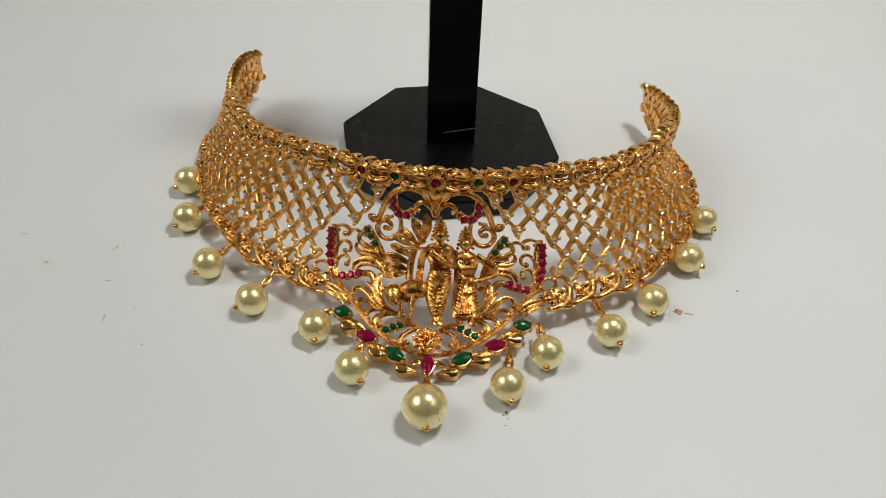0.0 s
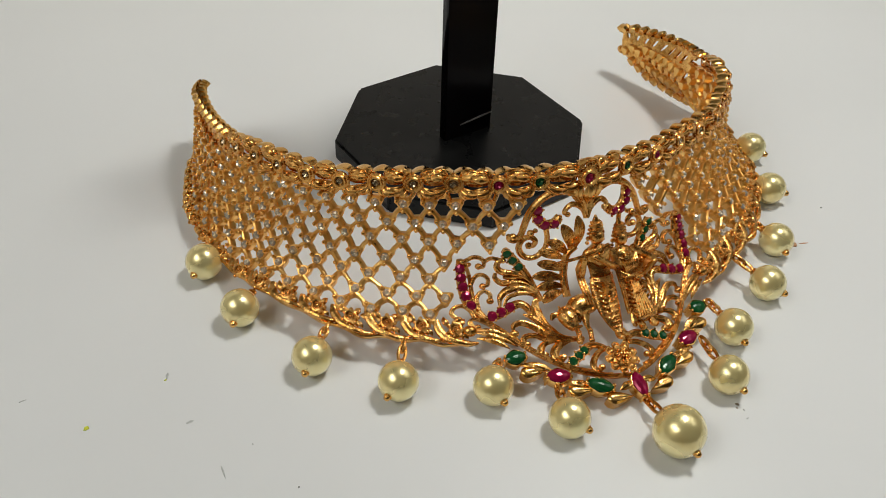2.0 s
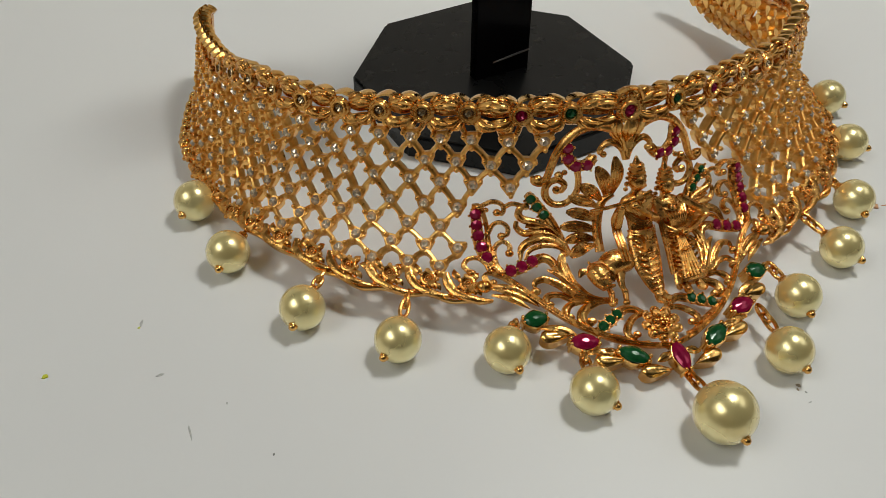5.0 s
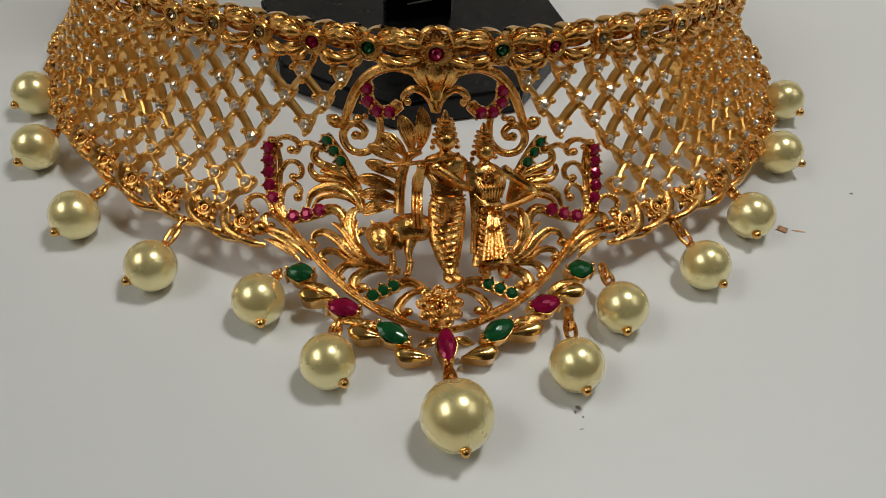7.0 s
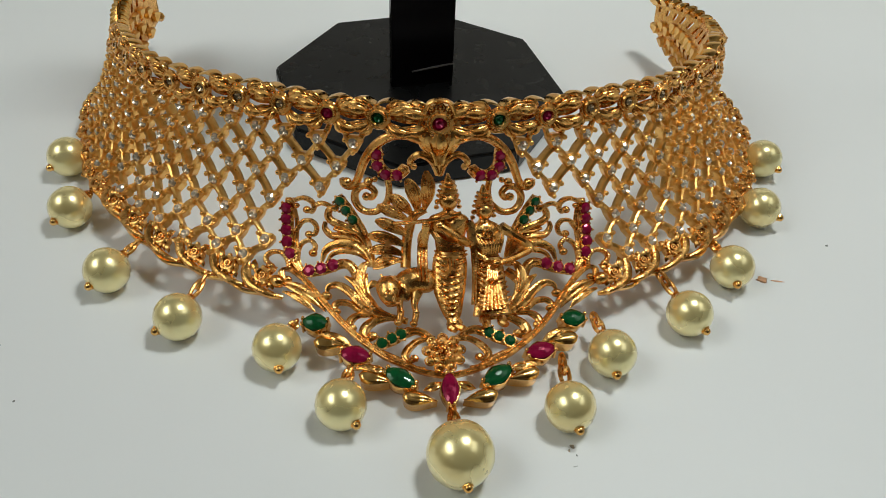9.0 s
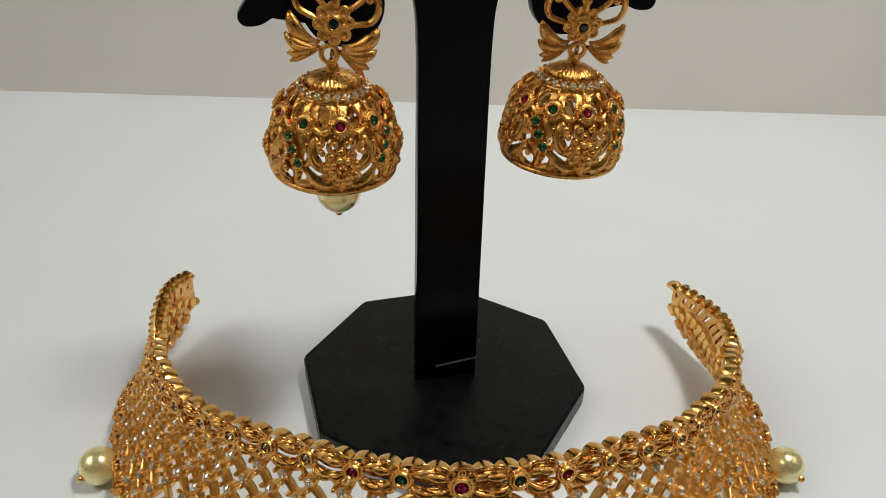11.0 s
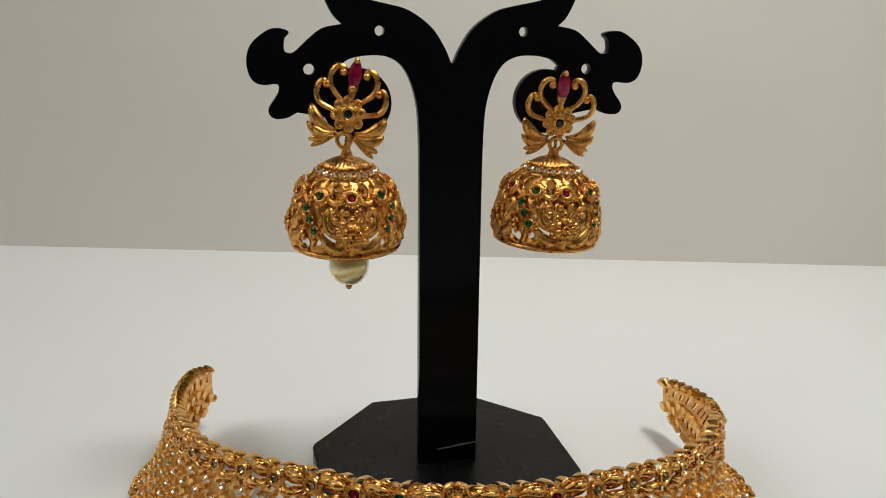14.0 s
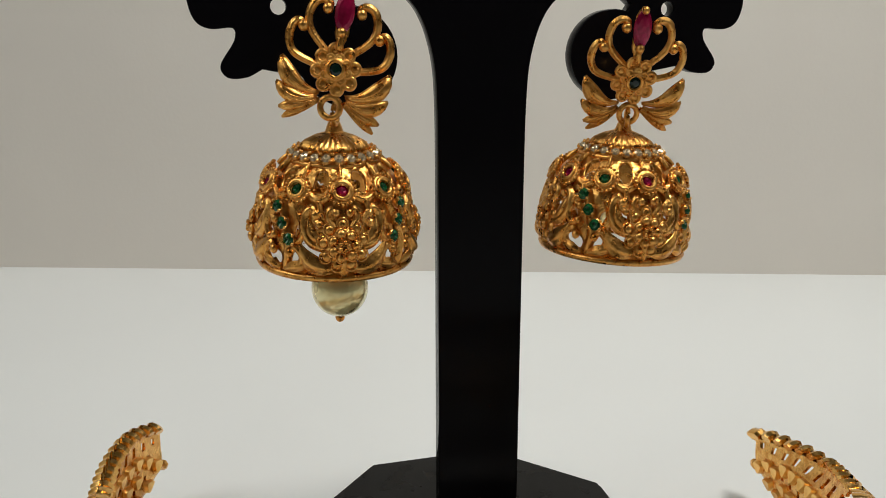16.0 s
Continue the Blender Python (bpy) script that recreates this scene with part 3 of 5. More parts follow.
    crown = joined(ring((0, 0, 0.5), 1.35, 0.36, 24, 6), ring((0, 0, -0.1), 1.75, 0.55, 24, 6), *[ball((2.2 * math.cos(a), 2.2 * math.sin(a), 0.2), 0.26, 6, 4) for a in np.linspace(0, 2 * math.pi, 18)[:-1]],
                   tube(smooth_path([(-2.4, 1.6, 0), (-1.7, 3.2, 0), (0, 3.7, 0.1), (1.7, 3.2, 0), (2.4, 1.6, 0)], 4), 0.4, 0.7), ring((0, 2.6, 0.3), 0.6, 0.24, 14, 6), ball((0, 2.6, 0.35), 0.34),
                   *[leaf((q * 0.9, 2.0, 0.1), (q * 1.9, 2.9, 0.1), 0.45, 0, 0.2) for q in (-1, 1)])
    bz = part("bezel", crown, GOLD, neck, "beaded gold setting of the centre ruby", matrix=seat(0, 0.3, 0.7))
    part("gemstone", star_stone(1.2, 12, 0.5), RUBY, bz, "large round ruby", False, matrix=pose(0, 0, 0.0001))

    # crystal lattice
    rng = random.Random(4)
    def corners(v):
        """Turns a three-lobed form so that one lobe points down the band."""
        v = np.asarray(v, float)
        return np.column_stack([-v[:, 1], v[:, 0], v[:, 2]])

    body, faces = [], []
    for r, z in ((1.35, -1.9), (1.75, -0.6), (1.95, -0.1), (1.8, 0.12)):
        for q in range(18):
            u = 2 * math.pi * q / 18
            body.append((-r * min(1.0, 0.66 / math.cos(u % (2 * math.pi / 3) - math.pi / 3)) * math.cos(u), r * min(1.0, 0.66 / math.cos(u % (2 * math.pi / 3) - math.pi / 3)) * math.sin(u), z))
    for i in range(3):
        faces += [(i * 18 + q, i * 18 + (q + 1) % 18, i * 18 + 18 + (q + 1) % 18, i * 18 + 18 + q)[::-1] for q in range(18)]
    faces += [tuple(range(18)), tuple(range(54, 72))[::-1]]
    cup = joined((corners(body), faces), ring((0, 0, 0.2), 1.02, 0.17, 16, 6),
                 *[joined(ball((x * 0.94, y * 0.94, 0.78), 0.45, 9, 6), tube(smooth_path([(x * 0.8, y * 0.8, -0.9), (x, y, 0.6)], 3), [0.5, 0.45, 0.36], None, 8)) for x, y in ((-1.3, 0.78), (1.3, 0.78), (0, -1.5))])
    cup_mesh = mesh_of("stone_setting", cup, MATTE_LIT_GOLD)
    spark = mesh_of("crystal", star_stone(0.95, 7, 0.62), CRYSTAL, False)
    columns = np.array([13.9, 19.8, 25.8, 30.9, 35.7, 40.6, 45.5] + [45.5 + 5.0 * q for q in range(1, 10)])
    spots = {}
    for s in (-1, 1):
        for k, (n0, level) in enumerate(((0, 4.9), (0, 9.0), (1, 13.0), (2, 17.5), (3, 21.6), (2, 25.4), (3, 28.9))):
            for i in range(n0, 15):
                a = float(np.interp(i + 0.5 * (k % 2), range(16), columns)) - min(1.4, 0.055 * level)
                if a < 86.5:
                    spots[(s, k, i)] = (s * a + rng.uniform(-0.1, 0.1), level * float(depth_at(s * a)) / 32.5 + rng.uniform(-0.1, 0.1))
    for (s, k, i), (a, b) in spots.items():
        m = seat(a, b, 0.0, rng.uniform(-9, 9))
        st = part("stone_setting", cup_mesh, None, neck, matrix=m)
        part("crystal", spark, None, st, matrix=pose(0, 0, 0.0003))
        for step in (0, 1):
            nxt = (s, k + 1, i + step - (1 if k % 2 == 0 else 0))
            if nxt in spots:
                a2, b2 = spots[nxt]
            elif k == 6:
                a2, b2 = a + s * (step - 0.5) * 4.4, b + 2.6
            else:
                if a * s < 30:
                    continue
                a2, b2 = a + s * (step - 0.5) * 4.0, b + 2.4
            way = 1 if a2 > a else -1
            put("lattice_wire", Shape().add(*tube(smooth_path([(a + way * 0.1, b + 1.0, -0.3), (a + (a2 - a) * 0.46, b + (b2 - b) * 0.52 + 0.1, -0.25), (a2 - way * 0.8, b2 - 0.7, -0.3)], 5),
                                                  [0.66, 0.46, 0.44, 0.48, 0.62], [0.75, 0.62, 0.6, 0.62, 0.75], 8, drop=[1.5, 1.6, 1.6, 1.6, 1.5])), MATTE_LIT_GOLD)
        if k == 0:
            for d in (-1.9, 1.9):
                put("lattice_wire", Shape().add(*tube(smooth_path([(a, b, -0.25), (a + d * 0.7, b - 1.2, -0.3), (a + d, 2.0, -0.4)], 3), 0.5, 0.5, 6)))

    # scrolled hem
    hem_a = [25.4 + 5.6 * i for i in range(12)]
    for s in (-1, 1):
        for a in hem_a[:12 if s < 0 else 11]:
            f = float(depth_at(s * a)) / 32.5
            tuck = float(np.interp(a, [40, 65], [1, 0.4]))
            y = lambda b: (b if b < 31.6 else 31.6 + (b - 31.6) * tuck) * f
            # a wire sweeps down from the lattice and under the next rosette
            p = smooth_path([(a + 3.1, y(29.6), -0.1), (a + 2.75, y(31.4), 0.1), (a + 1.6, y(33.2), 0.3), (a - 0.4, y(34.2), 0.3), (a - 2.0, y(34.5), 0.0), (a - 3.3, y(34.3), -0.4)], 6)
            c = Shape().add(*tube(p, [0.5, 0.78, 0.8, 0.68, 0.55, 0.3], [0.45, 0.5, 0.55, 0.6, 0.6, 0.4], 10, drop=[1.2, 1.4, 1.6, 1.6, 1.4, 1.0]))
            put("scroll", c if s > 0 else mirrored(c))
            ear = joined(leaf((a + 0.9, y(31.0), 0.2), (a + 2.0, y(28.9), 0.2), 0.55, 0.25, 0.3, 0.7, 1, 0.8), leaf((a - 1.0, y(30.9), 0.1), (a - 1.5, y(29.4), 0.1), 0.5, 0.2, 0.3, 0.7, 1, 0.8),
                         *[leaf((a - 0.9 + 0.5 * q, y(32.2), 0.2), (a - 1.9 + 0.75 * q, y(33.6), 0.1), 0.45, 0.1, 0.3, 0.7, 1, 0.6) for q in range(3)])
            put("leaf", ear if s > 0 else mirrored(ear))
            part("rosette", joined(ring((0, 0, 0.42), 1.12, 0.3, 20, 7), ring((0, 0, 0.4), 0.48, 0.2, 14, 6), ball((0, 0, 0.45), 0.3, 8, 6), *[ball((1.5 * math.cos(q), 1.5 * math.sin(q), 0.15), 0.45, 8, 5) for q in np.arange(7) * 0.8976], lathe([(0.2, 0.35), (1.2, 0.2), (1.45, -0.1), (1.3, -1.6)], 18)), GOLD, neck, matrix=seat(s * a, y(31.6), 0.45))
        aa = np.arange(23.6, 88, 0.6)
        line = np.column_stack([s * aa, (31.6 + (3.1 + 0.35 * np.sin(aa * 2 * math.pi / 6.5)) * np.interp(aa, [40, 65], [1, 0.4])) * depth_at(s * aa) / 32.5, np.full(len(aa), -0.4)])
        put("hem_wire", Shape().add(*tube(line - (0, 0.9, 0.3), 0.28, 0.5, 6)), GOLD)
        put("hem_wire", Shape().add(*tube(line, 0.32, 0.7, 8)), GOLD_BRIGHT, "thick gold wire along the lower edge")

    # end plates that curl towards the clasp
    for s in (-1, 1):
        aa = np.linspace(84, 117.6, 40)
        dd = depth_at(s * aa)
        up = np.column_stack([s * aa, np.full(40, -1.2), np.zeros(40)])
        lo = np.column_stack([s * aa, dd * np.interp(aa, [84, 95, 118], [1.0, 1.03, 1.0]), np.zeros(40)])
        put("end_border", Shape().add(*tube(up, 0.75, 0.9, 8)), GOLD_BRIGHT)
        put("end_border", Shape().add(*tube(lo, 0.75, 0.8, 8)), GOLD_BRIGHT)
        put("end_border", Shape().add(*tube(smooth_path([up[-1], (up[-1] + lo[-1]) / 2 + (s * 0.6, 0, 0), lo[-1]], 5), 0.75, 0.8, 8)), GOLD_BRIGHT)
        for a in np.arange(84.6, 117.8, 2.9):
            big = 1.25
            put("rib", Shape().add(*tube(smooth_path([(s * a, -1.3, -1.7), (s * a, -1.75, -1.0), (s * a, -1.85, 0.0), (s * (a + 0.2), -1.1, 1.1)], 3), [big * 0.8, big, big, big * 0.6], None, 8)), GOLD_BRIGHT)
        for i, a in enumerate(np.arange(82.5, 106, 3.0)):
            knob = joined(ball((0, 0, 0.4), 0.75, 9, 6), *[ball((1.05 * math.cos(q), 1.05 * math.sin(q), 0.15), 0.5, 8, 5) for q in np.arange(5) * 1.2566 + 0.4 * i], leaf((-1.4, -0.9, 0.2), (1.5, -1.1, 0.4), 0.6, 0.3, 0.4, 0.7, 1, 0.8))
            part("hem_knob", knob, GOLD_BRIGHT, neck, "knobbed gold leaf on the end's lower edge", matrix=seat(s * a, float(depth_at(s * a)) * 0.97, 0.5, 25 * s))
        put("back_plate", pierced_plate(s), GOLD, "thin pierced gold plate behind the end stones")
        for i, a in enumerate(np.arange(88.5, 116, 3.4)):
            d = float(depth_at(s * a))
            rows = 3 if d > 13 else 2 if d > 9.5 else 1
            for j in range(rows):
                b = d * (j + 1) / (rows + 0.55)
                put("crossbar", Shape().add(*tube(smooth_path([(s * (a - 1.9), b - d / rows * 0.5, -0.2), (s * a, b, 0), (s * (a + 1.9), b - d / rows * 0.5, -0.2)], 3), 0.55, 0.5, 6)))
                put("crossbar", Shape().add(*tube(smooth_path([(s * (a - 1.9), b + d / rows * 0.5, -0.2), (s * a, b, 0), (s * (a + 1.9), b + d / rows * 0.5, -0.2)], 3), 0.55, 0.5, 6)))
                st = part("stone_setting", cup_mesh, None, neck, matrix=seat(s * a, b, 0.0))
                part("crystal", spark, None, st, matrix=pose(0, 0, 0.00035))
        put("clasp_knob", joined(tube(smooth_path([(s * 116.5, 6.2, -0.5), (s * 118.4, 6.4, -0.8)], 3), 0.7), ball((s * 118.9, 6.5, -0.9), 1.15)), GOLD)

    # pendant: scrolls on both sides of the figures
    both("scroll", curl([(0.4, 7.2), (1.1, 5.0), (2.7, 3.5), (4.8, 2.8), (6.7, 2.8), (8.8, 3.7), (10.4, 5.2), (11.7, 7.2), (12.5, 9.4), (13.1, 11.2), (14.1, 12.3), (15.2, 12.0), (15.4, 11.0)], 0.8, 0.5, 0.0, 0.2, rh=1.1))
    both("ball_joint", joined(ball((14.6, 11.5, 0.3), 0.8, 10, 7), ball((11.2, 11.0, 0.3), 0.75, 10, 7), ball((10.2, 10.6, 0.1), 0.5, 8, 6)))
    both("scroll", curl([(0.2, 9.0), (0.8, 7.3), (1.9, 6.1), (3.1, 5.7), (4.1, 6.3), (4.6, 7.2), (4.0, 7.7)], 0.6, 0.45, 0.6, 0.2))
    # channel behind the curved row of rubies
    both("scroll", curl([(10.0, 5.4), (10.0, 7.0), (9.6, 8.5), (8.3, 9.7), (6.6, 9.6), (5.3, 8.4)], 1.05, 0.95, 0.5, -0.5))
    both("scroll", curl([(8.3, 9.8), (7.9, 12.2), (8.3, 14.5), (10.0, 16.2), (11.9, 16.3), (13.1, 15.2), (13.4, 13.6), (12.6, 12.2), (11.2, 11.9), (10.2, 12.8), (10.7, 13.8), (11.5, 13.7)], 0.66, 0.5, 0.75, 0.1))
    both("stem", curl([(16.2, 14.4), (14.8, 16.1), (13.4, 18.3), (12.1, 20.7), (11.2, 23.3), (10.5, 25.8)], 0.95, 0.8, 0.0, -0.3))
    both("tendril", curl([(11.2, 22.6), (12.6, 20.6), (14.7, 19.6), (16.6, 19.1), (17.6, 18.2), (17.4, 16.9), (16.5, 16.5)], 0.75, 0.5, 0.7, 0.1))
    both("tendril", curl([(11.0, 23.6), (12.8, 21.8), (15.0, 21.4), (16.9, 21.5), (18.0, 20.4), (18.0, 19.2)], 0.75, 0.35, 0.0, 0.1))
    both("tendril", curl([(12.6, 20.6), (13.9, 20.4), (15.4, 20.4), (16.6, 20.2)], 0.5, 0.3, 0.0, 0.2))

    def frond(path, w, h=0.2, ridges=2):
        p = smooth_path(path, 6)
        p[:, 2] += h + 0.5 * np.sin(np.linspace(0, math.pi, len(p)))
        return Shape().add(*tube(p, [w * 0.42, w * 0.66, w * 0.84, w * 0.82, w * 0.6, w * 0.2], [0.5, 0.6, 0.65, 0.6, 0.5, 0.2], ridges * 8, ridges * 2, 0.4, drop=[0.9, 1.0, 1.0, 1.0, 0.9, 0.5]))

    both("frond", frond([(10.6, 25.6), (11.8, 23.6), (13.5, 22.6), (15.7, 22.9), (17.4, 24.3), (17.8, 26.6)], 1.0))
    both("frond", frond([(10.6, 25.4), (12.2, 24.2), (14.2, 23.9), (16.2, 24.7), (17.2, 26.4)], 0.6))
    both("scroll", curl([(20.6, 28.9), (17.5, 27.6), (14.9, 26.0), (13.5, 26.3), (12.7, 27.7), (12.1, 29.5)], 0.85, 0.6, 0.0, -0.3))
    for path in ([(23.6, 16.5), (22.1, 15.7), (20.7, 15.9), (20.0, 16.8), (20.3, 17.8), (21.1, 17.6)], [(22.6, 21.8), (21.7, 19.9), (20.4, 19.5), (19.4, 20.4), (19.5, 21.7), (20.4, 22.0)],
                 [(21.4, 26.7), (21.6, 24.7), (21.1, 23.5), (20.1, 23.0), (19.2, 23.8), (19.3, 25.1)], [(22.2, 28.4), (22.9, 26.8), (24.1, 25.9), (25.5, 26.2), (26.0, 27.4), (24.9, 28.6)]):
        p = smooth_path(path, 7)
        p[:, 2] += 0.1
        both("beaded_scroll", joined(tube(p, 0.42, 0.42, 8, drop=0.9), *[ball(q + (0, 0, 0.3), 0.32, 6, 4) for q in p[::2]], ball(p[-1] + (0, 0, 0.1), 0.7, 9, 6)))
    both("scroll", joined(ball((24.1, 16.6, 0.3), 0.6, 8, 6), ball((22.9, 17.2, 0.1), 0.5, 8, 6), tube(smooth_path([(19.9, 16.6, 0), (18.7, 16.0, 0), (17.0, 16.4, 0)], 4), 0.45)))
    both("post", curl([(24.4, 16.4), (24.4, 19.0), (24.1, 21.6), (23.4, 24.4), (22.3, 26.6), (20.6, 28.5)], 1.0, 0.8, 0.0, -0.6))
    both("post", curl([(23.6, 17.0), (22.7, 20.3), (22.3, 24.0), (21.3, 26.9), (20.0, 28.7)], 0.45, 0.4, 0.0, -0.2))
    # border rope under the pendant
    rope_path = smooth_path([(22.6, 30.6), (23.1, 29.0), (22.1, 28.5), (20.4, 29.3), (18.7, 30.7), (16.6, 33.0), (14.7, 35.3), (12.7, 37.6), (10.7, 39.5), (8.2, 41.4), (5.9, 42.5), (3.4, 43.5), (0, 44.3)], 8)
    rope_path[:, 2] += 0.5
    both("border_rope", joined(tube(rope_path, 0.24, 0.36, 8, drop=1.1), tube(rope_path + (0.22, 0.2, -0.1), 0.2, 0.26, 8, drop=1.0), tube(rope_path - (0.22, 0.2, 0.1), 0.2, 0.26, 8, drop=1.0)), GOLD, "thin three-strand gold border")
    # lower leaves and scrolls
    both("frond", frond([(6.7, 34.3), (9.2, 34.1), (11.6, 32.6), (13.2, 30.9), (14.9, 29.9), (16.2, 30.4), (16.4, 31.6)], 0.85))
    both("ball_joint", joined(ball((16.3, 31.9, 0.3), 0.75, 9, 6), ball((14.8, 34.3, 0.2), 0.6, 8, 6)))
    both("frond", frond([(7.4, 34.2), (9.6, 33.4), (11.2, 31.2), (12.6, 29.2), (14.2, 28.2)], 1.0, 0.4))
    both("frond", frond([(8.2, 34.0), (10.2, 32.4), (11.6, 30.0), (12.0, 27.8), (11.6, 26.0), (10.7, 25.4)], 0.95, 0.3))
    both("frond", frond([(8.8, 33.8), (10.6, 31.6), (11.3, 29.2), (11.1, 27.2)], 0.6, 0.3))
    both("scroll", curl([(9.0, 34.0), (11.6, 33.7), (13.1, 32.6), (14.6, 32.6), (15.2, 33.5), (14.8, 34.3)], 0.6, 0.4))
    both("scroll", curl([(10.0, 34.0), (12.0, 34.4), (12.9, 35.4), (13.1, 36.5), (12.7, 36.8)], 0.6, 0.45, 0.65))
    both("scroll", curl([(5.2, 34.6), (7.4, 34.2), (9.4, 34.8), (10.8, 36.1), (11.2, 37.5), (10.6, 38.3), (10.0, 37.8)], 0.75, 0.55, 0.7))
    both("scroll", curl([(9.6, 39.6), (7.5, 38.3), (5.8, 36.8), (4.4, 36.1), (3.1, 36.4), (1.9, 37.4)], 0.85, 0.55, 0.0, -0.3))
    both("scroll", curl([(1.4, 37.5), (3.4, 37.8), (4.9, 39.1), (5.7, 40.7), (5.2, 41.7), (4.4, 41.2)], 0.62, 0.45, 0.65))
    both("stem", curl([(3.0, 42.8), (4.4, 42.6), (6.0, 41.6), (8.6, 40.4), (10.6, 39.4)], 0.45, 0.4, 0.0, -0.3))
    both("leaf", joined(leaf((22.9, 31.0), (16.2, 34.6), 1.0, 0.9, 0.6, 0.6, 3, 0.9), leaf((22.2, 32.4), (17.4, 35.0), 0.65, 0.5, 0.4, 0.6, 2, 0.9)))
    both("ball_joint", joined(ball((23.2, 31.0, 0.4), 1.15, 12, 8), ball((24.6, 30.8, 0.1), 0.8, 9, 6), ball((21.9, 30.2, 0.2), 0.6, 8, 6)))
    both("leaf", Shape().add(*leaf((16.6, 38.6, 0.0), (12.4, 40.6, 0.0), 0.75, 0.5, 0.5, 0.6, 1, 0.8)))
    both("leaf", Shape().add(*leaf((12.0, 43.8, 0.0), (8.0, 44.6, 0.0), 0.7, 0.4, 0.5, 0.6, 1, 0.8)))

    # rows of small stones
    small_ruby = mesh_of("gemstone", gem(1.06, 1.0, 8, 0.45), RUBY, False)
    small_em = mesh_of("gemstone", gem(0.92, 1.0, 8, 0.45), EMERALD, False)
    tiny_cup = mesh_of("stone_setting", joined(tube(smooth_path([(0, 0, -0.8), (0, 0, 0.1)], 2), [0.9, 1.1], None, 10), *[ball((x, y, 0.25), 0.27, 6, 4) for x, y in ((-0.95, 0.62), (0.95, 0.62), (-0.95, -0.62), (0.95, -0.62))]), GOLD)
    rows = [(small_ruby, [(9.9, 6.2), (9.7, 8.1), (8.4, 9.5), (6.6, 9.4)]), (small_em, [(15.7, 15.1), (14.7, 16.6), (13.6, 18.1)]),
            (small_ruby, [(24.5, 18.0), (24.3, 20.0), (24.0, 22.0), (23.5, 24.0), (22.7, 25.9)]), (small_ruby, [(19.3, 28.2), (17.7, 27.5), (16.1, 26.6)]), (small_em, [(8.8, 39.1), (7.5, 38.1), (6.2, 37.2)])]
    for mesh, spots_in in rows:
        for a, b in spots_in:
            for s in (-1, 1):
                st = part("stone_setting", tiny_cup, None, neck, matrix=seat(s * a, b, 0.35, s * 20) @ pose(0, 0, 0, 10, 0, 0))
                part("gemstone", mesh, None, st, matrix=pose(0, 0, 0.00015))

    # flower rosette
    petals = joined(ball((0, 0, -0.2), 2.7, 20, 8, 0.45), *[ball((0.55 * math.cos(q), 0.55 * math.sin(q), 1.45), 0.36, 7, 5) for q in np.arange(5) * 1.2566], ball((0, 0, 1.7), 0.36, 7, 5),
                    *[joined(ball((1.35 * math.cos(q), 1.35 * math.sin(q), 0.95), 0.5, 9, 6), ring((1.5 * math.cos(q), 1.5 * math.sin(q), 0.9), 0.55, 0.14, 12, 5)) for q in np.arange(7) * 0.8976],
                    *[joined(ball((2.45 * math.cos(q), 2.45 * math.sin(q), 0.1), 0.78, 10, 7, 0.8), ring((2.7 * math.cos(q), 2.7 * math.sin(q), 0.15), 0.78, 0.17, 14, 5), ball((3.3 * math.cos(q), 3.3 * math.sin(q), 0.1), 0.26, 6, 4)) for q in np.arange(9) * 0.698 + 0.2])
    part("flower", petals, GOLD, neck, "round gold flower of beaded petals", matrix=seat(-0.4, 40.4, 0.5))

    # pointed stones along the lower edge, with boat-shaped petals between
    marquise = gem(1.55, 1.72, 16, 0.42, True)
    m_mesh = {m.name: mesh_of("gemstone", marquise, m, False) for m in (RUBY, EMERALD)}
    cup_of = joined(boat(6.0, 1.95, 0.2, 2.5), *[joined(ball((x, y, 0.35), 0.42, 8, 6), tube(smooth_path([(x * 1.2, y * 1.04, -2.2), (x, y, 0.3)], 3), 0.3, None, 7)) for x, y in ((-0.55, 2.6), (0.55, 2.6), (-0.55, -2.6), (0.55, -2.6))])
    boat_mesh = mesh_of("marquise_setting", cup_of, GOLD_BRIGHT)
    settings = [(0.0, 46.6, 0, RUBY)] + [(s * a, b, s * spin, mat) for s in (-1, 1) for a, b, spin, mat in ((6.4, 45.0, -64, EMERALD), (12.05, 41.8, -86, RUBY), (17.1, 37.1, -98, EMERALD))]
    for a, b, spin, mat in settings:
        st = part("marquise_setting", boat_mesh, None, neck, "polished boat-shaped gold setting", matrix=seat(a, b, 0.6, spin))
        st.matrix_basis = st.matrix_basis @ Matrix.Diagonal((0.86 if a == 0 else 0.94, {17.1: 0.78, 12.05: 0.9}.get(abs(a), 1.0), 1, 1))
        part("gemstone", m_mesh[mat.name], None, st, "pointed oval ruby" if mat is RUBY else "pointed oval emerald", matrix=pose(0, 0, 0.0001))
    petal_mesh = mesh_of("petal", bud(5.6, 1.35), GOLD_BRIGHT)
    for a, b, spin in ((3.9, 48.0, 96), (9.5, 45.2, 97), (15.0, 40.1, 88)):
        for s in (-1, 1):
            part("petal", petal_mesh, None, neck, "polished teardrop gold petal", matrix=seat(s * a, b, 0.2, -s * (180 - spin)))
    for (a0, b0), (a1, b1) in (((1.0, 45.4), (3.4, 46.6)), ((8.4, 43.6), (10.6, 43.8)), ((13.4, 40.0), (15.6, 38.8))):
        both("leaf", Shape().add(*leaf((a0, b0, 0.2), (a1, b1, 0.0), 0.75, 0.15, 0.4, 0.7, 2, 1.2)), GOLD_BRIGHT)

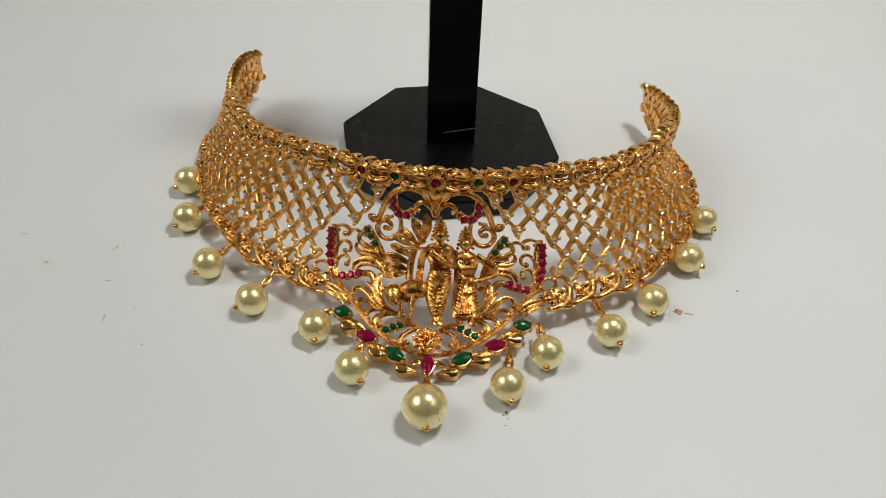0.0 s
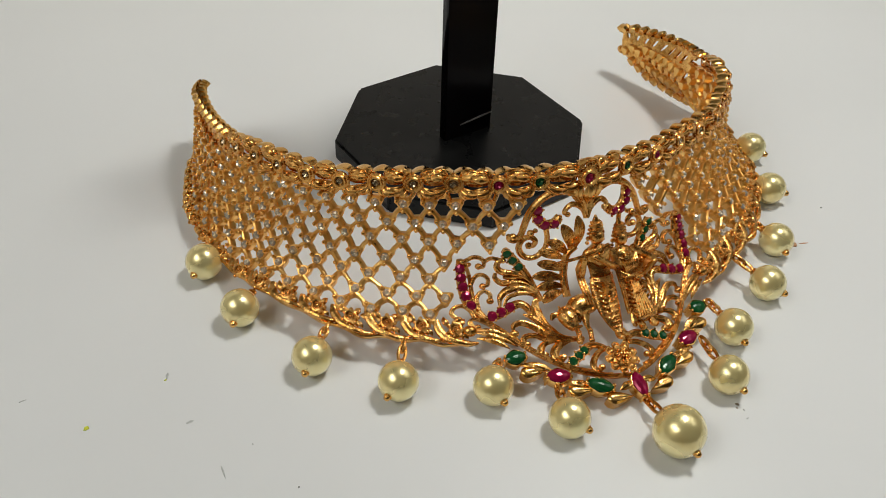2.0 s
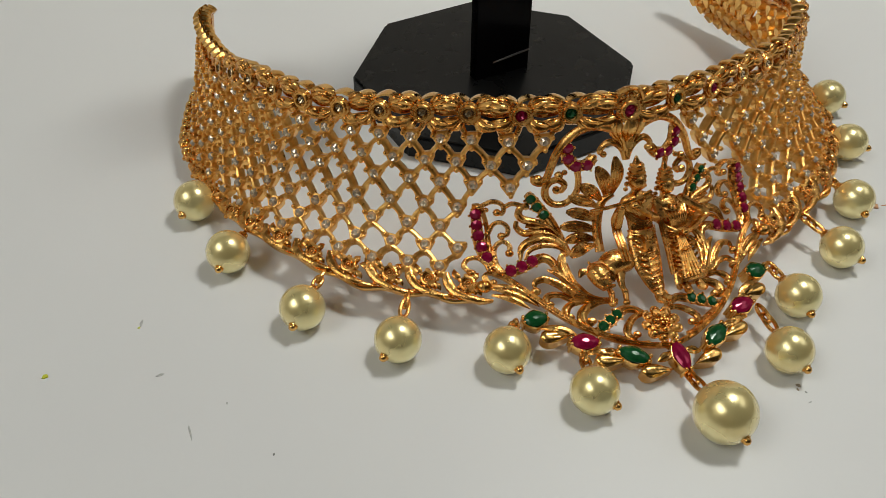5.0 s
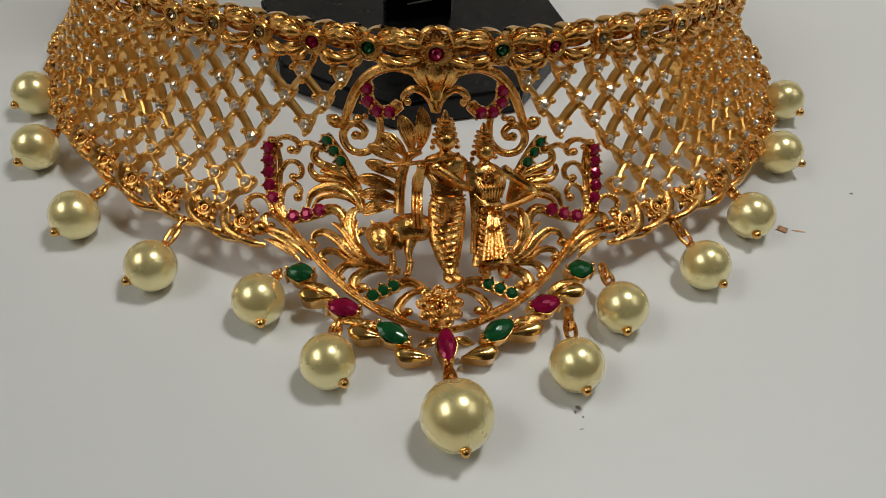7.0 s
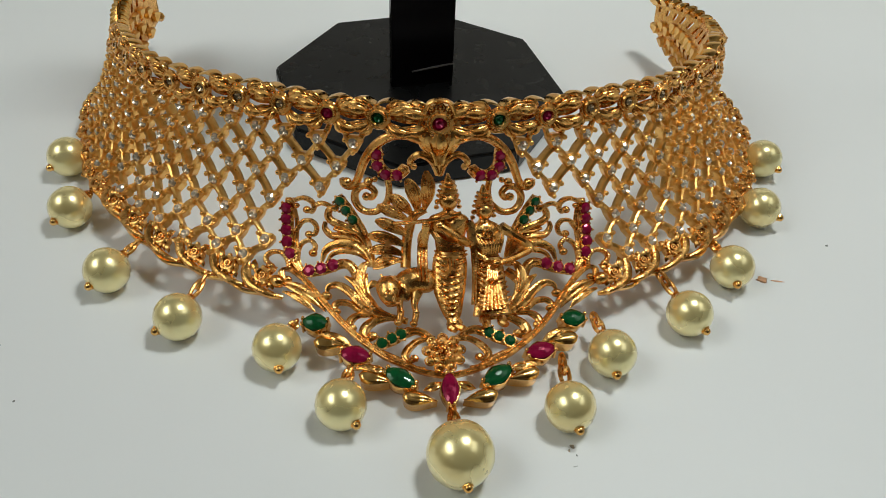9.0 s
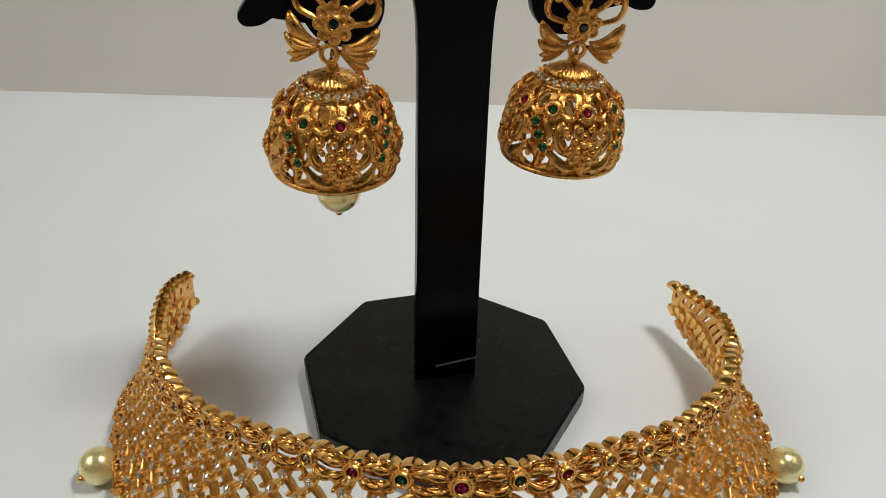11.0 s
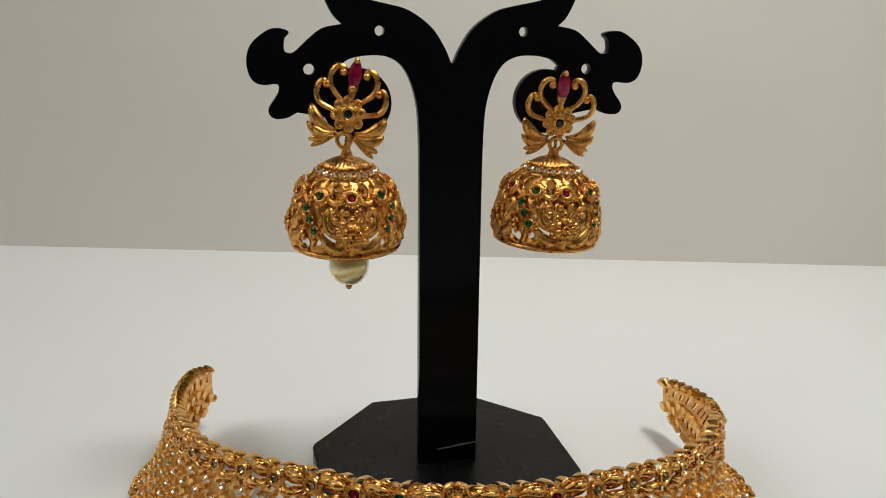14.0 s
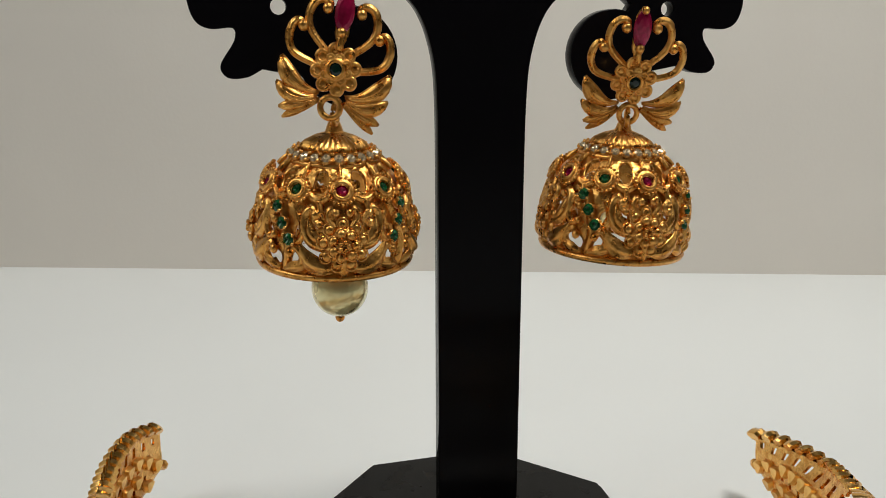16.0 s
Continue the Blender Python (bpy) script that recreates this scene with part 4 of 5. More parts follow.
    # the figures in the middle: plain cast relief
    def bust(a, head_b, crown_b, shoulder, waist_b, waist):
        """Head, tiered cap, neck and torso of a small cast figure."""
        p = smooth_path([(a, head_b + 1.1, 1.5), (a, head_b + 2.2, 1.7), (a, head_b + 3.4, 2.0), (a + 0.1, (head_b + waist_b) / 2 + 0.8, 2.2), (a + 0.2, waist_b, 2.1)], 5)
        tiers = [tube(smooth_path([(a - w, b, 1.3), (a - w * 0.6, b - 0.1, 2.6), (a + w * 0.6, b - 0.1, 2.6), (a + w, b, 1.3)], 4), 0.3, None, 7)
                 for b, w in ((head_b - 0.9, 1.5), (head_b - 1.7, 1.3), (head_b - 2.5, 1.1), (head_b - 3.2, 0.85))]
        return joined(tube(p, [0.75, 0.8, shoulder * 0.8, shoulder, shoulder * 0.9, waist * 1.05, waist], [0.8, 0.9, 1.2, 1.45, 1.3, 1.0, 0.9], 18),
                      tube(smooth_path([(a, head_b - 1.4, 1.7), (a, head_b, 1.9), (a, head_b + 1.5, 1.7)], 4), [0.9, 1.35, 1.4, 1.2, 0.55], [1.0, 1.5, 1.6, 1.4, 0.8], 14),
                      tube(smooth_path([(a, head_b - 0.8, 1.6), (a, head_b - 2.4, 1.6), (a, crown_b, 1.4)], 5), [1.35, 1.3, 1.15, 1.0, 0.75, 0.5, 0.2], None, 14), *tiers,
                      ball((a - 1.5, head_b + 0.2, 1.5), 0.5, 8, 5), ball((a + 1.5, head_b + 0.2, 1.5), 0.5, 8, 5), ball((a - 1.7, head_b + 1.2, 1.4), 0.42, 7, 5), ball((a + 1.7, head_b + 1.2, 1.4), 0.42, 7, 5),
                      tube(smooth_path([(a - 1.2, head_b + 2.2, 2.2), (a, head_b + 3.4, 3.6), (a + 1.2, head_b + 2.2, 2.2)], 5), 0.28, None, 8))

    def drape(a0, b0, a1, b1, sag, h0, h1, r=0.3):
        """One fold of cloth laid across a body from side to side."""
        am, bm = (a0 + a1) / 2, (b0 + b1) / 2 + sag
        return tube(smooth_path([(a0, b0, h0), ((a0 + am) / 2, (b0 + bm) / 2 + sag * 0.25, (h0 + h1) / 2 + 0.5), (am, bm, h1), ((a1 + am) / 2, (b1 + bm) / 2 + sag * 0.25, (h0 + h1) / 2 + 0.5), (a1, b1, h0)], 3), [0.18, r, r, r, 0.18], None, 6)

    limb = lambda path, r=0.72: tube(smooth_path(path, 6), [r, r * 1.1, r * 0.95, r * 0.85, r * 0.75], None, 10)
    ribbon = lambda path, w: joined(*[tube(smooth_path([(a + q * w, b, h + 0.12 * (q == 0)) for a, b, h in path], 5), 0.26, 0.34, 6) for q in (-1, 0, 1)])
    foot = lambda a, b, turn=0.5: joined(tube(smooth_path([(a, b - 1.4, 1.2), (a, b - 0.2, 1.3), (a + turn, b + 0.5, 1.7)], 3), [0.55, 0.7, 0.5], None, 8), ring((a, b - 0.9, 1.2), 0.5, 0.2, 10, 5))
    first = joined(bust(1.2, 13.0, 8.3, 3.05, 22.8, 2.1), tube(smooth_path([(1.4, 22.6, 1.9), (1.2, 26.0, 2.0), (1.0, 30.0, 1.8), (1.2, 34.0, 1.3), (1.2, 35.6, 1.2)], 5), [2.2, 2.6, 2.55, 2.3, 1.6, 0.9, 0.7], [0.8, 1.0, 1.0, 0.9, 0.8, 0.7, 0.7], 18),
                   *[drape(0.6 - 0.05 * i, 24.0 + 1.12 * i, 3.9 - 0.1 * i - 0.012 * i * i, 23.4 + 1.12 * i, 0.5, 1.6 - 0.05 * i, 3.35 - 0.1 * i) for i in range(10)],
                   *[drape(-1.1 + 0.08 * i, 23.8 + 1.25 * i, 1.0, 25.6 + 1.15 * i, 0.4, 1.7, 3.3 - 0.1 * i, 0.26) for i in range(7)],
                   drape(-0.9, 22.4, 3.8, 22.6, 0.7, 2.0, 3.6, 0.45), drape(-0.9, 23.2, 3.8, 23.3, 0.6, 2.0, 3.5, 0.3), ribbon([(1.3, 23.2, 3.4), (1.5, 25.4, 3.5), (1.2, 27.4, 3.3)], 0.4),
                   limb([(4.1, 16.8, 2.1), (4.7, 19.2, 2.4), (4.2, 21.2, 2.8), (2.6, 19.6, 3.7), (0.6, 17.4, 3.9), (-0.2, 16.6, 3.8)], 0.8), limb([(-1.4, 17.2, 1.9), (-2.5, 19.6, 2.0), (-2.6, 21.4, 2.3), (-2.3, 19.4, 3.0), (-2.0, 16.9, 3.4)], 0.72),
                   ball((-0.2, 16.5, 3.9), 0.65, 9, 6), ball((-2.0, 16.6, 3.5), 0.6, 9, 6), tube(smooth_path([(-6.6, 17.3, 2.6), (-2.4, 16.0, 3.7), (2.8, 14.6, 3.5)], 5), 0.38),
                   *[drape(-1.7 + 0.3 * q, 17.6, 3.6 - 0.3 * q, 19.8, 2.6 - 0.55 * q, 2.4, 3.9, 0.3) for q in range(3)], ribbon([(4.6, 18.6, 2.6), (4.9, 22.5, 2.6), (5.0, 27.5, 2.3), (4.6, 32.4, 1.8)], 0.36),
                   foot(0.9, 36.4), foot(1.9, 36.2, 0.7))
    put("figurine", first, GOLD, "standing cast gold figurine with a flute")
    second = joined(bust(6.7, 15.2, 10.6, 2.6, 24.4, 1.75), tube(smooth_path([(7.2, 24.2, 1.8), (7.3, 27.0, 1.9), (7.0, 31.0, 1.8), (6.8, 34.6, 1.5)], 5), [1.6, 1.95, 2.1, 2.35, 2.75], [0.7, 0.8, 0.8, 0.8, 0.7], 18),
                    *[drape(6.9 + q * 0.5, 26.1 + 0.92 * i, 7.2 + q * (1.7 + 0.09 * i), 25.5 + 0.92 * i, 0.25, 2.3, 2.75, 0.24) for i in range(9) for q in (-1, 1)],
                    *[tube(smooth_path([(7.3 + q * 0.22, 26.0, 2.9), (7.2 + q * 0.36, 29.2, 3.1), (6.9 + q * 0.62, 34.2, 2.8)], 4), [0.15, 0.21, 0.28], None, 6) for q in (-2.4, -1.4, -0.5, 0.5, 1.4, 2.4)], drape(6.4, 29.0, 8.0, 29.0, 0.1, 3.2, 3.9, 0.3),
                    drape(5.3, 24.6, 9.2, 25.0, 0.3, 2.0, 3.5, 0.5), *[tube(smooth_path([(5.0 + q, 19.4, 2.9), (5.7 + q * 0.72, 21.6, 3.9), (6.1 + q * 0.55, 23.9, 3.3)], 4), 0.26) for q in np.arange(0, 4.4, 0.62)], drape(4.9, 18.8, 9.0, 18.6, 1.1, 2.4, 3.9, 0.3),
                    ring((6.8, 19.0, 3.9), 0.6, 0.25, 14, 6), ball((6.8, 19.0, 3.9), 0.35, 8, 5), limb([(9.2, 18.2, 2.2), (11.2, 20.4, 2.4), (13.3, 23.5, 2.6), (11.3, 24.9, 2.9), (8.2, 26.0, 3.6)], 0.85), limb([(4.8, 18.8, 1.9), (4.9, 22.0, 2.2), (6.6, 25.2, 3.4)]),
                    ball((7.9, 26.0, 3.7), 0.75, 9, 6), *[tube(smooth_path([(8.2 + 0.35 * q, 17.6 + 0.3 * q, 2.8), (9.3 + 0.3 * q, 19.6 + 0.2 * q, 2.9)], 3), 0.24) for q in range(3)], foot(5.9, 36.0, -0.2), foot(8.1, 36.3, 0.4))
    put("figurine", second, GOLD, "standing cast gold figurine with one bent arm")
    calf = joined(tube(smooth_path([(-1.0, 27.4, 0.9), (-2.6, 27.7, 1.5), (-4.4, 28.1, 1.8), (-6.2, 29.2, 2.0)], 5), [1.5, 2.2, 2.3, 2.1, 1.6], [1.0, 1.6, 1.8, 1.7, 1.4], 18), tube(smooth_path([(-5.8, 29.0, 1.3), (-5.6, 30.4, 1.3), (-5.6, 31.4, 1.2)], 4), [1.5, 1.4, 1.1, 0.6], [1.0, 1.1, 0.9, 0.7], 14),
                  tube(smooth_path([(-7.0, 28.8, 2.7), (-7.8, 30.2, 3.5), (-7.8, 32.0, 3.9), (-7.3, 33.5, 3.9)], 5), [1.3, 1.75, 1.75, 1.45, 1.15, 0.85], None, 16), *[ball((-7.8 + q * 0.85, 30.7, 4.8), 0.4, 8, 6) for q in (-1, 1)], tube(smooth_path([(-8.3, 33.2, 4.4), (-7.3, 33.6, 4.8), (-6.4, 33.1, 4.4)], 4), 0.32),
                  *[ball((-7.8 + q * 0.5, 29.6 + 0.45 * abs(q), 4.7 - 0.1 * q * q), 0.3, 7, 5) for q in (-2, -1, 0, 1, 2)], *[ball((-7.75 + q * 0.55, 32.0, 5.3), 0.26, 7, 5) for q in (-1, 0, 1)], ball((-7.7, 31.3, 5.3), 0.3, 7, 5),
                  *[tube(smooth_path([(-7.8 + q * 1.1, 29.9, 3.4), (-7.9 + q * 2.1, 29.8, 3.4), (-8.0 + q * 2.6, 30.7, 3.2)], 3), [0.5, 0.65, 0.2], 0.3) for q in (-1, 1)], *[tube(smooth_path([(-7.8 + q * 0.6, 29.2, 3.6), (-7.8 + q * 1.0, 28.0, 3.7)], 3), [0.34, 0.16], None, 7) for q in (-1, 1)],
                  *[joined(tube(smooth_path([(x + 0.2, 29.8, 1.6), (x - 0.2, 32.0, 1.6), (x, 33.6, 1.4), (x - 0.3, 35.4, 1.3)], 4), [0.95, 0.6, 0.45, 0.5, 0.42], None, 12), ball((x - 0.4, 35.6, 1.4), 0.6, 8, 6, 0.8), ball((x, 33.5, 1.5), 0.55, 8, 6)) for x in (-6.2, -4.0)],
                  ribbon([(-2.5, 19.5, 1.8), (-2.7, 22.4, 2.4), (-2.8, 25.4, 3.3), (-2.8, 28.6, 3.3)], 0.5))
    put("figurine", calf, GOLD, "small cast gold calf figurine")
    for (a0, b0), (a1, b1), bend, w in (((-2.5, 15.4), (-2.0, 8.3), 0.5, 1.25), ((-3.5, 15.8), (-5.0, 9.8), 0.5, 1.35), ((-4.2, 16.4), (-7.7, 12.9), 0.4, 1.3), ((-4.8, 17.4), (-9.7, 15.0), 0.4, 1.25),
                                        ((-4.7, 20.2), (-10.0, 17.7), 0.5, 1.3), ((-5.0, 22.0), (-11.2, 20.6), 0.6, 1.35), ((-5.4, 23.6), (-10.8, 23.4), 0.7, 1.2), ((-5.6, 24.4), (-10.3, 26.2), 0.6, 1.2)):
        put("plume", plume((a0, b0), (a1, b1), w * 0.86, bend), GOLD, "broad ribbed gold leaf")
    put("stem", curl([(-2.2, 15.2), (-3.9, 16.4), (-4.7, 18.5), (-5.2, 21.5), (-5.4, 25.6)], 0.8, 0.8, 0, 0.0))
    put("scroll", curl([(10.0, 26.6), (11.8, 28.8), (11.7, 31.5), (9.9, 34.2)], 0.9, 0.8, 0, 0.0))

    # pearl drops
    pearl_mesh = mesh_of("pearl", Shape().add(*ball((0, 0, 0), 4.0, 32, 20)), PEARL)
    big_mesh = mesh_of("pearl", Shape().add(*ball((0, 0, 0), 5.0, 40, 24)), PEARL)
    drops = [(-72.3, 29.7, -131), (-67.6, 13.8, -120), (-56.8, -3.2, -123), (-42.7, -14.3, -139), (-25.8, -21.1, -81), (-15.1, -32.5, -55), (2.4, -42.3, -81),
             (20.0, -33.4, -78), (28.7, -22.8, -90), (44.0, -14.0, -61), (55.2, -2.4, -93), (66.1, 14.6, -37), (72.2, 31.1, -53)]
    anchors = {-15.1: (-12.6, 43.6), 2.4: (0.0, 49.2), 20.0: (14.2, 43.4), -25.8: (-19.6, 37.6), 28.7: (20.0, 37.4)}
    for x0, y0, head in drops:
        x, y = x0, y0
        r = 5.0 if x0 == 2.4 else 4.0
        c = np.array([x, y, r])
        drop = part("pearl_drop", big_mesh if r == 5 else pearl_mesh, None, neck, "large cream pearl drop" if r == 5 else "cream pearl drop", matrix=pose(x * MM, y * MM, r * MM, 0, 0, 25 * x))
        if x0 in anchors:
            top = on_band([(*anchors[x0], -0.2)])[0]
        else:
            best = np.array([(a, 35.0 * float(depth_at(a)) / 32.5, -0.3) for a in np.arange(-90, 90, 1.0)])
            q = on_band(best)
            top = q[np.argmin(np.linalg.norm(q[:, :2] - c[:2], axis=1))]
        way = top - c
        way /= np.linalg.norm(way)
        pin = (drop.matrix_basis.inverted() @ Matrix.Translation(Vector(c * MM)))
        tip = np.array([math.cos(radians(head)), math.sin(radians(head)), -0.12])
        tip /= np.linalg.norm(tip)
        part("bead", joined(ball(tip * (r + 0.25), 0.72, 10, 7), tube(smooth_path([tip * (r - 0.4), tip * (r + 0.1)], 2), 0.85)), GOLD_BRIGHT, drop, "small gold bead on the pearl", matrix=pin)
        span = np.linalg.norm(top - c)
        # a cap on the pearl, then two long wire loops one in the other
        flat_side = np.cross(way, (0, 0, 1))
        flat_side /= np.linalg.norm(flat_side)
        up = np.cross(flat_side, way)
        turn = np.linspace(0, 2 * math.pi, 22, endpoint=False)[:, None]
        reach = span + 0.7 - r
        loops = [tube(way * (r + reach * mid) + way * np.cos(turn) * reach * long + (flat_side * q + up * (1 - abs(q))) * np.sin(turn) * 0.8, 0.36, None, 8, close=True)
                 for mid, long, q in ((0.36, 0.34, 0.9), (0.7, 0.32, 0.35))]
        part("link", joined(tube(smooth_path([way * (r - 0.3), way * (r + 0.4)], 2), [1.2, 0.7], None, 10), *loops), GOLD, drop, "gold wire link", matrix=pin)
    return neck


build_necklace()

# ---- the earrings ----
BELL = [(6.7, -3.2), (8.6, -4.6), (10.3, -6.9), (11.5, -9.6), (12.1, -12.6), (12.35, -15.6), (12.0, -18.8)]
BELL_ARC = np.concatenate([[0], np.cumsum(np.linalg.norm(np.diff(np.array(BELL), axis=0), axis=1))])
BELL_DEEP = float(BELL_ARC[-1])


def on_bell(p):
    """From the flat pattern (degrees round it, millimetres down it, outwards) to the bell."""
    p = np.asarray(p, float) * (1, BELL_DEEP / 14.3, 1)
    q = spline(BELL_ARC, BELL, p[:, 1])
    e = spline(BELL_ARC, BELL, p[:, 1] + 0.2) - q
    e /= np.linalg.norm(e, axis=1)[:, None]
    r, z = q[:, 0] - e[:, 1] * p[:, 2], q[:, 1] + e[:, 0] * p[:, 2]
    a = np.radians(p[:, 0])
    return np.column_stack([r * np.sin(a), -r * np.cos(a), z])


WIDE = 5.2  # degrees to a millimetre on the bell's skirt


def bell_seat(deg, b, h=0.0):
    q = on_bell([(deg, b, h), (deg + 2, b, h), (deg, b - 0.4, h)])
    x, y = Vector(q[1] - q[0]).normalized(), Vector(q[2] - q[0])
    z = x.cross(y).normalized()
    m = Matrix((x, z.cross(x), z)).transposed().to_4x4()
    m.translation = Vector(q[0] * MM)
    return m


SMALL = {}


def bell_shell():
    """The bell's thin cast wall, pierced by rows of round and drop-shaped holes, in the bell's flat pattern."""
    na, nb = 168, 34
    holes = [(36 * i + 18, 2.6, 1.45, 1.7) for i in range(10)] + [(36 * i + 12 * q, 7.0, 0.85, 0.75) for i in range(10) for q in (-1, 1)]
    for i in range(4):
        for q in (-1, 1):
            holes += [(90 * i + q * 16, 8.6, 1.9, 1.6), (90 * i + q * 21, 11.9, 2.9, 1.65), (90 * i + q * 7, 12.9, 1.0, 0.45), (90 * i + q * 31, 9.3, 1.0, 1.2), (90 * i + q * 37, 12.6, 1.1, 1.0), (90 * i + q * 8, 7.2, 0.55, 0.6)]
    a, b = np.meshgrid(np.arange(na) * 360.0 / na, np.linspace(0, 14.2, nb), indexing="ij")
    a, b = a.ravel(), b.ravel()
    for ha, hb, wa, wb in holes:
        x, y = (a - ha + 180) % 360 - 180, b - hb
        rho = np.hypot(x / WIDE / wa, y / wb)
        near = (rho > 0.72) & (rho < 1.28)
        a[near] = ha + x[near] / rho[near]
        b[near] = np.clip(hb + y[near] / rho[near], 0, 14.2)
    keep = []
    for i in range(na):
        for j in range(nb - 1):
            q = (i * nb + j, i * nb + j + 1, (i + 1) % na * nb + j + 1, (i + 1) % na * nb + j)
            ca = a[q[0]] + sum(((a[k] - a[q[0]] + 180) % 360 - 180) for k in q) / 4
            cb = sum(b[k] for k in q) / 4
            if all(math.hypot(((ca - ha + 180) % 360 - 180) / WIDE / wa, (cb - hb) / wb) > 0.93 for ha, hb, wa, wb in holes):
                keep.append(q)
    n = na * nb
    edges = collections.Counter(frozenset((q[k], q[(k + 1) % 4])) for q in keep for k in range(4))
    f = [q[::-1] for q in keep] + [tuple(k + n for k in q) for q in keep]
    for q in keep:
        for k in range(4):
            e = (q[k], q[(k + 1) % 4])
            if edges[frozenset(e)] == 1:
                f.append((e[0], e[1], e[1] + n, e[0] + n))
    h = 0.12 * np.sin(np.radians(a) * 24) * np.sin(b * 2.2)
    return Shape().add(np.concatenate([np.column_stack([a, b, h - 0.3]), np.column_stack([a, b, np.full(n, -0.9)])]), f)


def earring_meshes():
    SMALL["bezel"] = mesh_of("bezel", joined(ring((0, 0, 0.5), 1.2, 0.34, 22, 8), ring((0, 0, 0.0), 1.5, 0.45, 20, 6), *[ball((2.05 * math.cos(q), 2.05 * math.sin(q), 0.25), 0.27, 7, 5) for q in np.arange(20) * math.pi / 10]), EARRING_GOLD)
    SMALL["ruby"] = mesh_of("gemstone", star_stone(0.92, 9, 0.45), RUBY, False)
    SMALL["emerald"] = mesh_of("gemstone", star_stone(0.92, 9, 0.45), EMERALD, False)
    SMALL["crystal"] = mesh_of("crystal", star_stone(0.74, 8, 0.5), CHAMPAGNE_PALE, False)
    SMALL["cup"] = mesh_of("stone_setting", joined(tube(smooth_path([(0, 0, -0.7), (0, 0, 0.1)], 2), [0.85, 1.05], None, 10), *[ball((x, y, 0.3), 0.3, 6, 4) for x, y in ((-0.85, 0.6), (0.85, 0.6), (-0.85, -0.6), (0.85, -0.6))]), EARRING_GOLD)


earring_meshes()


